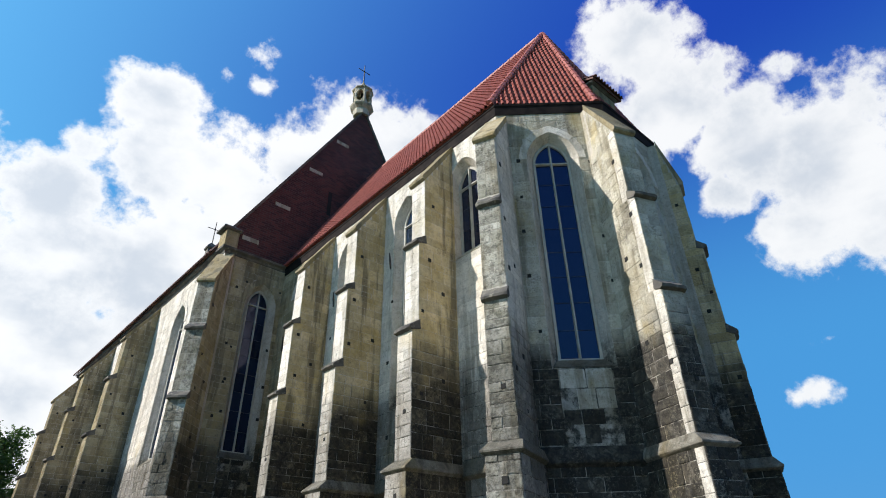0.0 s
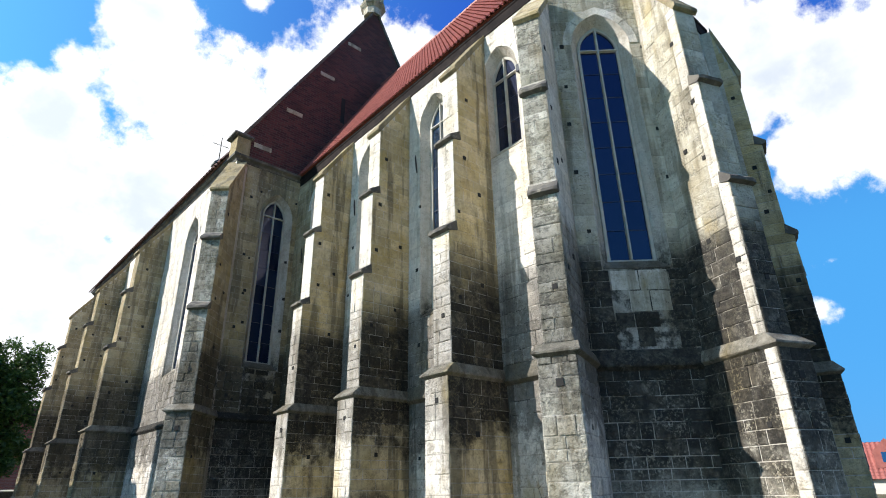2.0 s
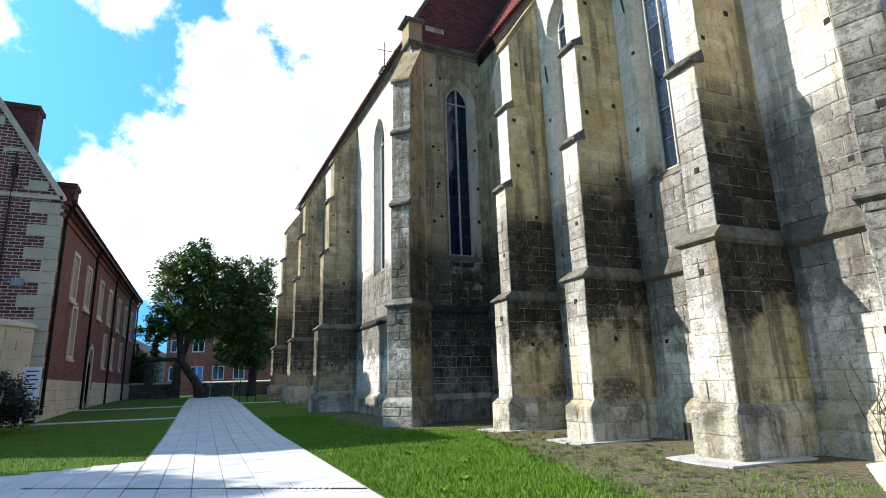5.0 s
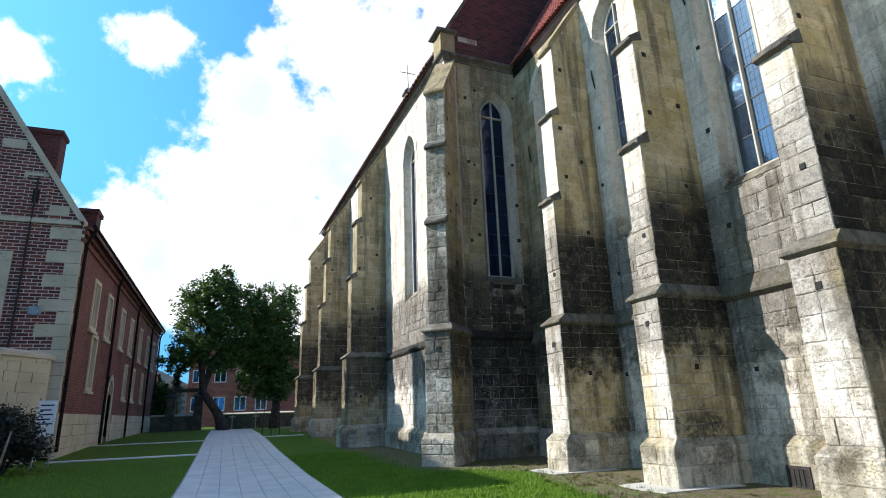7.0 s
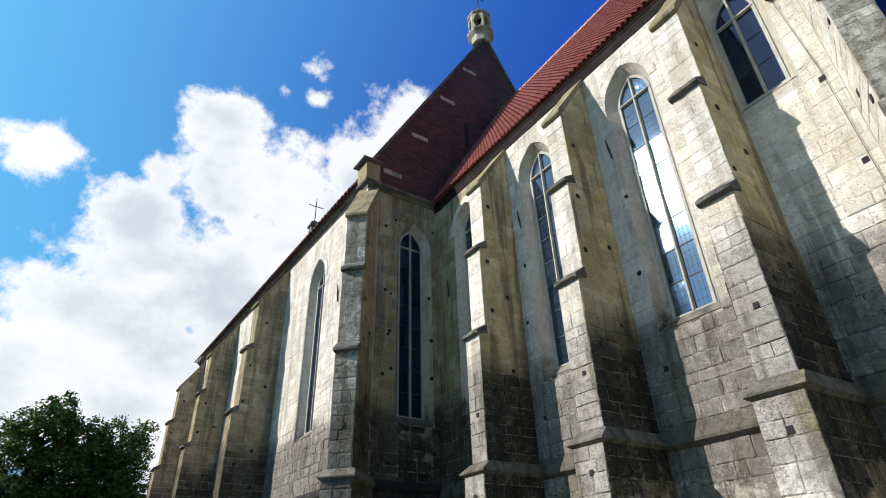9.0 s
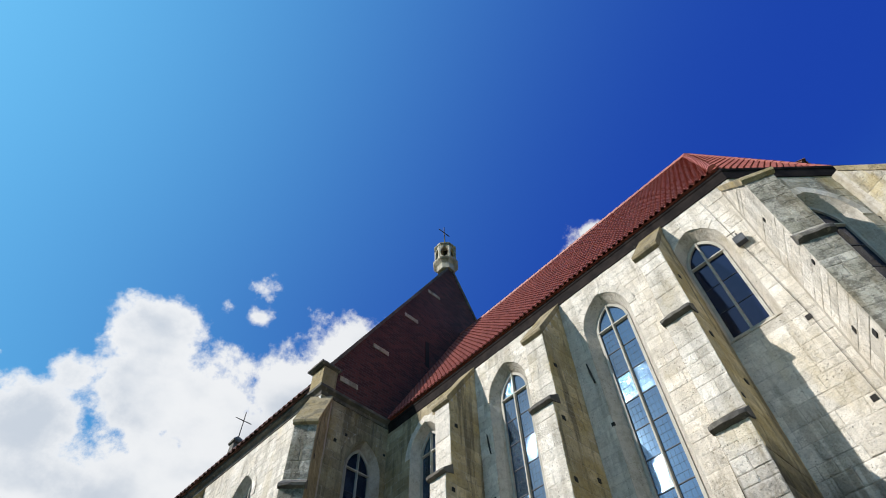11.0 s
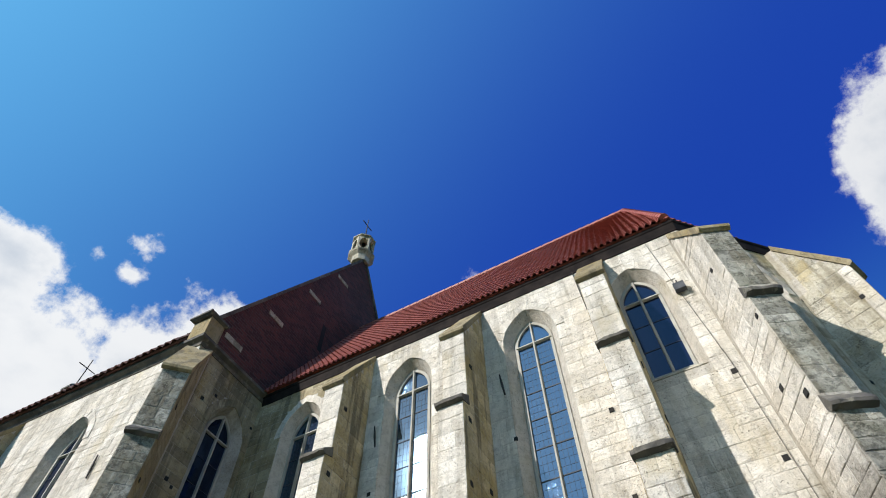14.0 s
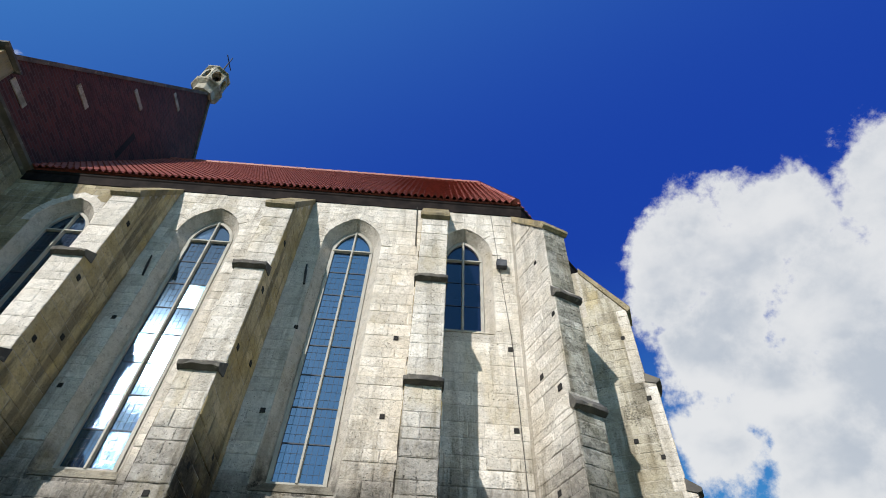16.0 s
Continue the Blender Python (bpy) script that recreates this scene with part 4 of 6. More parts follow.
def ridge_roll(a, b, parent, r=0.13, each=0.42):
    """A line of lapped half-round tiles, each a piece of its own on one mesh."""
    a, b = Vector(a), Vector(b)
    n = max(2, round((b - a).length / each))
    line = new("ridge")
    line.parent = parent
    step = (b - a) / n
    data = None
    for k in range(n):
        if data is None:
            m = Mesh()
            m.tube([(0, 0, 0), step * 1.1], [r * 1.12, r * 0.95], 8)
            first = m.done("ridge_tile", M["tile_trim"], line)
            data = first.data
            first.location = a
        else:
            ob = new("ridge_tile", data)
            ob.parent, ob.location = line, a + step * k


for p in eave_line:
    ridge_roll(Vector(p) + Vector((0, 0, 0.05)), Vector(top) + Vector((0, 0, 0.05)), church)
ridge_roll(Vector(top) + Vector((0, 0, 0.04)), Vector(top_w) + Vector((0, 0, 0.04)), church)

# ---- nave ----
SKEW = 1.7
NV = pose(7.95, NAVE_Y, 0, 0, 0, SKEW)
nv = lambda x, y, z=0: NV @ Vector((x, y, z))
NW, NL, NE = 14.9, 26.0, 16.1
DN = (NV.to_3x3() @ Vector((0, 1, 0)))
EN = (NV.to_3x3() @ Vector((1, 0, 0)))
east = face_frame(nv(0, 0), EN, -DN)
w_east = (2.25, 0.57, 6.7, 13.7, 14.62)
wall_e = opening_wall("wall", east, 4.6, -0.4, NE, [w_east], church, "east wall of the nave beside the chancel, limestone ashlar")
church_window(east, *w_east, church, 8)
voussoirs(east, *w_east[:2], *w_east[3:], wall_e, mat="stone_brown")
courses(wall_e, face_frame(nv(0, -0.20), EN, -DN), 3.4, 0.0, 0.88, height=0.42, long=0.9, wash="stone_sooty")
courses(wall_e, east, 3.4, 1.08, 4.2, wash="stone_sooty")
courses(wall_e, east, 3.4, 4.5, NE - 0.05, [window_gap(*w_east), lambda za, zb: (2.25 - 0.72, 2.25 + 0.72) if zb < 6.5 else None], wash="stone_brown")
courses(wall_e, face_frame(nv(2.25 - 0.68, 0.010), EN, -DN), 1.36, 4.55, 6.38, long=0.7)
nave_s = face_frame(nv(0, NL), -DN, -EN)
FY = (8.9, 17.1, 24.7)
w_nave = [(NL - y, 0.62, 6.9, 13.4, 14.4) for y in (20.9, 13.0, 4.6)]
wall_n = opening_wall("wall", nave_s, NL, -0.4, NE, w_nave, church, "south nave wall of weathered limestone ashlar")
for w in w_nave:
    church_window(nave_s, *w, church, 8)
    voussoirs(nave_s, *w[:2], *w[3:], wall_n)
courses(wall_n, nave_s, NL, 1.2, 4.2, single=False, wash="stone_pale")
courses(wall_n, nave_s, NL, 4.5, NE - 0.05, [window_gap(*w) for w in w_nave], single=False, wash="stone_pale")
rest = Mesh()
rest.box(4.6, NW, 0.02, 1.0, 4.0, NE, NV)
rest.box(NW - 1, NW, 1.0, NL, -0.4, NE, NV)
rest.box(1.1, NW - 1, NL - 1, NL, -0.4, NE, NV)
rest.done("wall", M["core"], church, "rest of the nave walls")
NLEV = (1.05, 4.35, 8.3, 11.35, 13.7, 15.7)
buttress(nv(0.1, 0.1)[:2], 225 + SKEW, (1.95, 1.75, 1.55, 1.42, 1.3), 0.38, NLEV, "diagonal corner buttress of blackened limestone", face="stone_moss", flank="stone_brown")
for y, b in zip(FY, (0.2, 0.5, 0.65)):
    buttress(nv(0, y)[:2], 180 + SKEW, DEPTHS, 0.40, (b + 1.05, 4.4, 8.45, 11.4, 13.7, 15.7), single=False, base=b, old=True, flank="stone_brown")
nline = [tuple(nv(0, NL)[:2]), tuple(nv(0, 0)[:2]), tuple(nv(3.4, 0)[:2])]
band("plinth", nline, [(-0.2, -0.4), (0.20, -0.4), (0.20, 0.9), (0.04, 1.08), (-0.2, 1.08)], M["trim"], church)
band("string_course", nline, [(-0.2, 4.19), (0.02, 4.19), (0.11, 4.28), (0.12, 4.33), (0.022, 4.55), (-0.2, 4.55)], M["band"], church)
band("cornice", nline, [(-0.3, NE - 0.22), (0.04, NE - 0.22), (0.08, NE - 0.1), (0.22, NE - 0.02), (0.24, NE + 0.08), (-0.3, NE + 0.08)], M["slate"], church, "weathered stone cornice")
APEX_X, APEX_Z = 7.45, 30.3
g = Mesh()
g.prism([(0.0, NE + 0.05), (NW, NE + 0.05), (NW, NE + 0.9), (APEX_X, APEX_Z), (0.0, NE + 0.9)], 0.0, 0.7, NV)
gable = g.done("gable", M["brick_old"], church, "tall steep gable of dark red brick")
# coping along both rakes
for x0 in (0.0, NW):
    d = Vector((APEX_X - x0, 0, APEX_Z - NE - 0.9))
    nrm = Vector((-d.z, 0, d.x)).normalized() * (1 if x0 == 0 else -1)
    n = 30
    for k in range(n):
        c = Mesh()
        p0, p1 = Vector((x0, 0, NE + 0.9)) + d * (k / n), Vector((x0, 0, NE + 0.9)) + d * ((k + 0.985) / n)
        c.ring_loft([[p + Vector((0, -0.07, 0)), p + nrm * 0.14 + Vector((0, -0.09, 0)), p + nrm * 0.14 + Vector((0, 0.78, 0)), p + Vector((0, 0.78, 0))] for p in (p0, p1)], NV)
        c.done("coping_stone", M["slate"], gable)
slope = (APEX_Z - NE) / (APEX_X - 0.1)
for z in (17.2, 20.0, 23.4, 26.6):
    x = 0.1 + (z - NE) / slope
    s = Mesh()
    s.box(x + 0.02, x + 0.92, -0.03, 0.3, z - 0.24, z, NV)
    s.done("gable_stone", M["trim"], gable, "pale stone set in the brick rake")
# black block proud of the brick paints the slit's inner shade
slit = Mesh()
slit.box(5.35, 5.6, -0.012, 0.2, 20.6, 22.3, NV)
slit.done("slit", M["hole_black"], gable, "narrow slit opening, its inner shade painted black")
kn = Mesh()
kn.box(-0.16, 0.50, -0.10, 0.7, NE + 0.08, NE + 1.05, NV)
kneeler = kn.done("kneeler", M["stone_old"], church, "stone kneeler block at the gable foot")
kc = Mesh()
kc.ring_loft([[(-0.36 + e, -0.22 + e, z), (0.62 - e, -0.22 + e, z), (0.62 - e, 0.8 - e, z), (-0.36 + e, 0.8 - e, z)] for z, e in ((NE + 1.05, 0.10), (NE + 1.12, 0.0), (NE + 1.20, 0.0), (NE + 1.32, 0.12))], NV)
kc.done("cap", M["slate"], kneeler)
tiled_slope("roof_slope", [nv(-0.34, NL + 0.2, NE + 0.14), nv(-0.34, 0.75, NE + 0.14), nv(APEX_X, 0.75, 29.6), nv(APEX_X, NL + 0.2, 29.6)], 0.34, 22, church, M["roof_dark"], "weathered dark pantile nave roof")
tiled_slope("roof_slope", [nv(NW + 0.34, 0.75, NE + 0.14), nv(NW + 0.34, NL + 0.2, NE + 0.14), nv(APEX_X, NL + 0.2, 29.6), nv(APEX_X, 0.75, 29.6)], 0.9, 10, church, M["tile"], "far side of the nave roof")
wg = Mesh()
wg.prism([(0.1, NE + 0.05), (NW, NE + 0.05), (APEX_X, 29.4)], NL - 0.7, NL, NV)
wg.done("gable", M["brick_old"], church, "west gable of dark red brick")


# lantern on the gable
def lantern(base):
    b = Vector(base)
    ob = Mesh()
    R8 = lambda r, z, n=8, turn=22.5: [b + Vector((1.15 * r * math.cos(radians(turn + 360 * k / n)), 1.15 * r * math.sin(radians(turn + 360 * k / n)), z)) for k in range(n)]
    ob.ring_loft([R8(0.50, -0.5), R8(0.52, 0.0), R8(0.72, 0.22), R8(0.76, 0.34), R8(0.62, 0.5)])
    body = ob.done("lantern", M["trim"], church, "pale stone bell lantern with oval openings and an iron cross")
    # six faces, each an oval ring
    for k in range(6):
        a0, a1 = radians(10 + 60 * k), radians(70 + 60 * k)
        p0, p1 = b + Vector((0.72 * math.cos(a0), 0.72 * math.sin(a0), 0)), b + Vector((0.72 * math.cos(a1), 0.72 * math.sin(a1), 0))
        mid, ux = (p0 + p1) / 2, (p1 - p0) / 2
        inn = Vector((-math.cos((a0 + a1) / 2), -math.sin((a0 + a1) / 2), 0)) * 0.14
        f = Mesh()
        n = 16
        outer, inner = [], []
        for j in range(n):
            a = 2 * math.pi * j / n
            cx, cz = math.cos(a), math.sin(a)
            q = max(abs(cx), abs(cz))
            outer.append(mid + ux * (cx / q) + Vector((0, 0, 1.15 + 0.70 * cz / q)))
            inner.append(mid + ux * (cx * 0.72) + Vector((0, 0, 1.15 + 0.56 * cz)))
        vs = outer + inner + [p + inn for p in inner] + [p + inn for p in outer]
        f.add(vs, [(r * n + j, r * n + (j + 1) % n, (r + 1) * n + (j + 1) % n, (r + 1) * n + j) for r in range(3) for j in range(n)])
        f.done("arcade_face", M["trim"], body)
    t = Mesh()
    t.ring_loft([R8(0.60, 1.85), R8(0.68, 1.92), R8(0.69, 2.0), R8(0.52, 2.12), R8(0.36, 2.35), R8(0.20, 2.55), R8(0.13, 2.75), R8(0.09, 2.95)])
    t.done("dome", M["trim"], body, "weathered stone dome")
    core = Mesh()
    core.ring_loft([R8(0.10, 0.4), R8(0.10, 2.0)])
    core.done("post", M["iron"], body)
    c = Mesh()
    c.tube([b + Vector((0, 0, 2.9)), b + Vector((0, 0, 4.9))], [0.05, 0.03], 6)
    c.tube([b + Vector((-0.5, 0, 4.2)), b + Vector((0.5, 0, 4.2))], [0.03, 0.03], 6)
    c.done("cross", M["iron"], body, "thin iron cross")


lantern(nv(APEX_X, 0.35, APEX_Z + 0.25))

# scaffold holes in the walls
for yy in (12.75, 15.3, 19.5, 10.1, 21.3):
    for z in (2.4, 5.6, 8.3, 10.5):
        if not (12.5 < yy < 13.2 and z > 11):
            putlog(south, NAVE_Y + 1 - yy + random.uniform(-0.15, 0.15), z + random.uniform(-0.25, 0.25), wall_s)
se = face_frame((*C[0], 0), (C[1][0] - C[0][0], C[1][1] - C[0][1], 0), (C[1][1] - C[0][1], C[0][0] - C[1][0], 0))
for u in (0.62, 2.95, 3.3):
    for z in (7.6, 9.2, 10.6, 12.0, 13.5):
        putlog(se, u + random.uniform(-0.1, 0.1), z + random.uniform(-0.2, 0.2), church)
for u in (0.95, 3.1, 1.15):
    for z in (5.2, 8.0, 9.6, 11.3, 14.4):
        putlog(east, u + random.uniform(-0.2, 0.2), z + random.uniform(-0.3, 0.3), wall_e)

# stone stair turret rising from the eastern roof slope
def stair_turret():
    x0, x1, y0, y1, z0, z1 = 15.05, 16.55, 7.55, 9.3, 16.0, 18.35
    t = Mesh()
    cols = [x0, x0 + 0.32, x0 + 0.62, x0 + 0.90, x0 + 1.20, x1]
    for k, (a, b) in enumerate(zip(cols, cols[1:])):
        if k % 2:
            t.box(a, b, y0, y0 + 0.3, z0, 17.15)
            t.box(a, b, y0, y0 + 0.3, 17.95, z1)
        else:
            t.box(a, b, y0, y0 + 0.3, z0, z1)
    for a, b in ((x0, x0 + 0.3), (x1 - 0.3, x1)):
        t.box(a, b, y0 + 0.3, y1, z0, z1)
    t.box(x0 + 0.3, x1 - 0.3, y0 + 0.9, y0 + 0.95, z0, z1)
    ob = t.done("turret", M["stone_old"], church, "small stone stair turret with two narrow openings on the apse roof")
    cor = Mesh()
    cor.ring_loft([[(x0 - e, y0 - e, z), (x1 + e, y0 - e, z), (x1 + e, y1, z), (x0 - e, y1, z)] for z, e in ((z1, 0.03), (z1 + 0.08, 0.12), (z1 + 0.16, 0.12))])
    cor.done("cornice", M["slate"], ob)
    tiled_slope("roof_slope", [(x0 - 0.2, y0 - 0.22, z1 + 0.16), (x1 + 0.25, y0 - 0.22, z1 + 0.16), (x1 + 0.1, y1, z1 + 1.1), (x0 - 0.1, y1, z1 + 1.1)], 0.2, 6, ob, M["roof_dark"], "dark pantile cover")


stair_turret()


# ---- path and yard ----
def slab_path():
    base = Mesh()
    xs = [PATH_L - 0.05, PATH_R + 0.05]
    ys = [16.0 + 2.0 * k for k in range(24)]
    for a, b in zip(ys, ys[1:]):
        base.add([(xs[0], a, rise(a) + 0.012), (xs[1], a, rise(a) + 0.012), (xs[1], b, rise(b) + 0.012), (xs[0], b, rise(b) + 0.012)], [(0, 1, 2, 3)])
    base.add([(-14, -8, -0.02), (PATH_R + 0.05, -8, -0.02), (PATH_R + 0.05, 16.0, rise(16) + 0.008), (-14, 11.0, rise(11) + 0.008)], [(0, 1, 2, 3)])
    base.add([(-14, 11.0, rise(11) + 0.012), (PATH_R + 0.05, 16.0, rise(16) + 0.012), (PATH_L - 0.05, 18.4, rise(18) + 0.012), (-14, 13.2, rise(13) + 0.012)], [(0, 1, 2, 3)])
    pav = base.done("pavement", M["sand"], None, "pale grey slab path through the lawn", False, "structure", "path")
    w, l = (PATH_R - PATH_L) / 7, 0.92
    rest_m, count = Mesh(), 0
    unit = bpy.data.meshes.new("slab")
    u = Mesh()
    u.ring_loft([[(0, 0, 0), (1, 0, 0), (1, 1, 0), (0, 1, 0)], [(0, 0, 0.8), (1, 0, 0.8), (1, 1, 0.8), (0, 1, 0.8)], [(0.012, 0.006, 1), (0.988, 0.006, 1), (0.988, 0.994, 1), (0.012, 0.994, 1)]])
    unit.from_pydata(u.v, [], u.f)
    unit.materials.append(M["slab"])

    def put(x, y, l=l):
        nonlocal count
        g = 0.005
        tilt = math.degrees(math.atan2(rise(y + l) - rise(y), l))
        m = pose(x + g, y + g, rise(y) + 0.004, tilt, 0, 0) @ Matrix.Diagonal((w - 2 * g, l - 2 * g, 0.030 + random.uniform(0, 0.004), 1))
        if count < 290 and 11 < y < 34 and x > PATH_L - 0.1:
            ob = new("slab", unit)
            ob.parent, ob.matrix_basis = pav, m
            count += 1
        else:
            rest_m.add([m @ Vector(p) for p in u.v], u.f)

    y, row = -6.0, 0
    while y < 61:
        for k in range(-26 if y < 18 else 0, 7):
            x = PATH_L + k * w
            shift = 0.46 if k % 2 else 0.0
            edge = 18.4 + 0.389 * (x + 0.67)
            if k >= 0:
                put(x, y + shift)
            elif y + shift < edge - 0.1:
                put(x, y + shift, min(l, edge - y - shift))
        y += l
    tagged(rest_m.done("paving", M["slab"], pav, "pale grey concrete slabs"), kind="stuff")
    d = Mesh()
    a, b = Vector((-2.2, 15.6, rise(15) + 0.036)), Vector((2.7, 12.6, rise(13) + 0.036))
    side = Vector((b.y - a.y, a.x - b.x, 0)).normalized() * 0.055
    d.add([a - side, b - side, b + side, a + side], [(0, 1, 2, 3)])
    n = 60
    for k in range(n):
        p = a.lerp(b, (k + 0.5) / n)
        e = (b - a).normalized() * 0.028
        d.ring_loft([[p - e - side * 0.8, p + e - side * 0.8, p + e + side * 0.8, p - e + side * 0.8], [q + Vector((0, 0, 0.006)) for q in (p - e - side * 0.8, p + e - side * 0.8, p + e + side * 0.8, p - e + side * 0.8)]])
    d.done("drain_channel", M["iron"], pav, "slotted iron drain across the path")
    for y in (33.5, 42.5):
        s = Mesh()
        s.box(-6.2, PATH_L - 0.02, y, y + 0.75, rise(y) - 0.1, rise(y) + 0.035)
        s.done("crossing_strip", M["slab"], pav)
    s = Mesh()
    s.box(PATH_R + 0.02, 5.2, 44, 45.0, rise(44) - 0.1, rise(44) + 0.035)
    s.done("crossing_strip", M["slab"], pav)


slab_path()


def foot_slabs():
    """Pale slabs laid round the feet of the buttresses."""
    spots = [(8.85, y, 180) for y in (12.04, 16.14, 20.18)] + [(9.45, 8.62, 202), (12.7, 5.2, 230), (6.55, 23.45, 225)]
    for x, y, a in spots:
        s = Mesh()
        q = [(-0.4, -0.72), (0.42, -0.66), (0.5, 0.1), (0.38, 0.78), (-1.6, 0.85), (-1.6, -0.8)]
        m = pose(x, y, 0.0, 0, 0, a)
        s.ring_loft([[(px, py, z) for px, py in q] for z in (-0.1, 0.055)], m)
        tagged(s.done("foot_slab", M["apron"]), "pale concrete slab round a buttress foot", "slab", "foot slabs")


foot_slabs()


def grass():
    rng = random.Random(4)
    v, f = [], []
    k = 0
    while k < 52000:
        y = 9 + 22 * rng.random() ** 1.5
        if rng.random() < 0.75:
            x = rng.uniform(PATH_R + 0.05, 8.8)
            lim = 5.5 + (min(y, 20) - 9.4) * 0.255 - (2.2 if y > 22 else 0) + rng.uniform(-0.8, 0.5)
            if x > lim and rng.random() > 0.12:
                continue
        else:
            x = rng.uniform(-7, PATH_L - 0.04)
            if y < 18.6 + (x + 0.6) * 0.37:
                continue
        k += 1
        z, h, a = rise(y), rng.uniform(0.03, 0.085), rng.uniform(0, 6.283)
        dx, dy = math.cos(a) * 0.007, math.sin(a) * 0.007
        lx, ly = rng.uniform(-0.035, 0.035), rng.uniform(-0.035, 0.035)
        n = len(v)
        v += [(x - dx, y - dy, z - 0.005), (x + dx, y + dy, z - 0.005), (x + lx, y + ly, z + h)]
        f.append((n, n + 1, n + 2))
    tagged(Mesh().add(v, f).done("grass", M["grass"]), "short mown green grass", "grass", "", "stuff")
    for x, y in ((3.6, 11.9), (4.3, 12.7), (5.1, 14.4), (4.6, 16.2), (6.2, 18.0), (3.4, 10.6)):
        w = Mesh()
        for j in range(14):
            a, r = rng.uniform(0, 6.283), rng.uniform(0.07, 0.17)
            c, s = math.cos(a), math.sin(a)
            z = rise(y)
            w.add([(x, y, z), (x + c * r * 0.5 - s * 0.025, y + s * r * 0.5 + c * 0.025, z + 0.06), (x + c * r, y + s * r, z + 0.035), (x + c * r * 0.5 + s * 0.025, y + s * r * 0.5 - c * 0.025, z + 0.06)], [(0, 1, 2, 3)])
        tagged(w.done("weed", M["grass"]), "low leafy weed rosette in the lawn", "plant", "weeds in the lawn")


grass()


# ---- brick house ----
def house():
    hx, hy, L, W, base = -6.4, 35.0, 35.0, 8.8, 0.5
    zc, zr = 10.1, 16.66
    ob = empty("house", "long two-storey red brick house with limestone quoins and dark roof", "house")
    wins_up = [4.4, 8.2, 13.0, 17.0, 22.0, 26.5, 31.0]
    wins_lo = [(5.4, 0.55, 3.0, 5.6), (16.6, 0.5, 2.9, 5.0), (20.5, 0.5, 2.9, 5.0), (25.5, 0.5, 2.9, 5.0)]
    door = (11.4, 0.75, 0.4, 3.9)
    fr = face_frame((hx, hy, base), (0, 1, 0), (1, 0, 0))
    P = lambda u, z, d=0.0: fr @ Vector((u, z, d))
    # long wall built between its openings, bay by bay
    wall = Mesh()
    opens = [(c - 0.6, c + 0.6, 6.0, 8.3) for c in wins_up] + [(c - w, c + w, a, b) for c, w, a, b in wins_lo] + [(door[0] - door[1], door[0] + door[1], door[2], door[3])]
    cuts = sorted({0.0, L, *[o[0] for o in opens], *[o[1] for o in opens]})
    for a, b in zip(cuts, cuts[1:]):
        zz = [0.0]
        for o in sorted([o for o in opens if o[0] < b - 1e-6 and o[1] > a + 1e-6], key=lambda o: o[2]):
            zz += [o[2], o[3]]
        zz.append(zc)
        for i in range(0, len(zz), 2):
            wall.ring_loft([[P(a, zz[i], d), P(b, zz[i], d), P(b, zz[i + 1], d), P(a, zz[i + 1], d)] for d in (-0.5, 0)])
    wall.done("wall", M["brick"], ob, "weathered red brick side wall")
    bk = Mesh()
    bk.box(hx - W, hx - 0.5, hy + L - 0.5, hy + L, base, base + zc)
    bk.box(hx - W, hx - W + 0.5, hy + 0.5, hy + L - 0.5, base, base + zc)
    bk.done("wall", M["brick"], ob, "rear brick walls")
    g = Mesh()
    g.ring_loft([[(hx, y, base), (hx, y, base + zc), (hx - W / 2, y, base + zr), (hx - W, y, base + zc), (hx - W, y, base)] for y in (hy + 0.003, hy + 0.5)])
    gable = g.done("gable", M["brick_gable"], ob, "brick gable end with stone quoins and blind niches")
    # stone plinth blocks along the side
    for r in range(4):
        u = 0.0
        while u < L - 0.1:
            w = random.uniform(0.7, 1.3)
            a, b = u, min(L, u + w)
            if not (a < door[0] + door[1] + 0.1 and b > door[0] - door[1] - 0.1):
                s = Mesh()
                s.ring_loft([[P(a + 0.01, 0.5 * r - 0.3 + 0.01, d), P(b - 0.01, 0.5 * r - 0.3 + 0.01, d), P(b - 0.01, 0.5 * r + 0.19, d), P(a + 0.01, 0.5 * r + 0.19, d)] for d in (-0.02, random.uniform(0.05, 0.075))])
                s.done("plinth_stone", M["quoin"], ob)
            u += w
    # quoins at the near corner, long and short on both faces
    z, k = -0.1, 0
    while z < zc - 0.3:
        h = 0.56
        la, lb = (1.30, 0.20) if k % 2 else (0.55, 0.34)
        s = Mesh()
        s.ring_loft([[(hx + 0.03, hy - 0.03, zz), (hx + 0.03, hy + lb, zz), (hx - 0.2, hy + lb, zz), (hx - 0.2, hy + 0.2, zz), (hx - la, hy + 0.2, zz), (hx - la, hy - 0.03, zz)] for zz in (base + z + 0.01, base + z + h - 0.01)])
        s.done("quoin", M["quoin"], ob)
        z += h
        k += 1
    # eaves cornice, gutter and roof
    for o, z0, z1 in ((0.10, zc - 0.75, zc - 0.55), (0.18, zc - 0.38, zc - 0.2), (0.3, zc - 0.12, zc)):
        c = Mesh()
        c.ring_loft([[P(-0.05, z0, d), P(L, z0, d), P(L, z1, d), P(-0.05, z1, d)] for d in (-0.05, o)])
        c.done("cornice", M["brick"], ob)
    c = Mesh()
    c.tube([P(-0.1, zc + 0.02, 0.45), P(L + 0.1, zc + 0.02, 0.45)], [0.085, 0.085], 8)
    c.done("gutter", M["eaves_black"], ob)
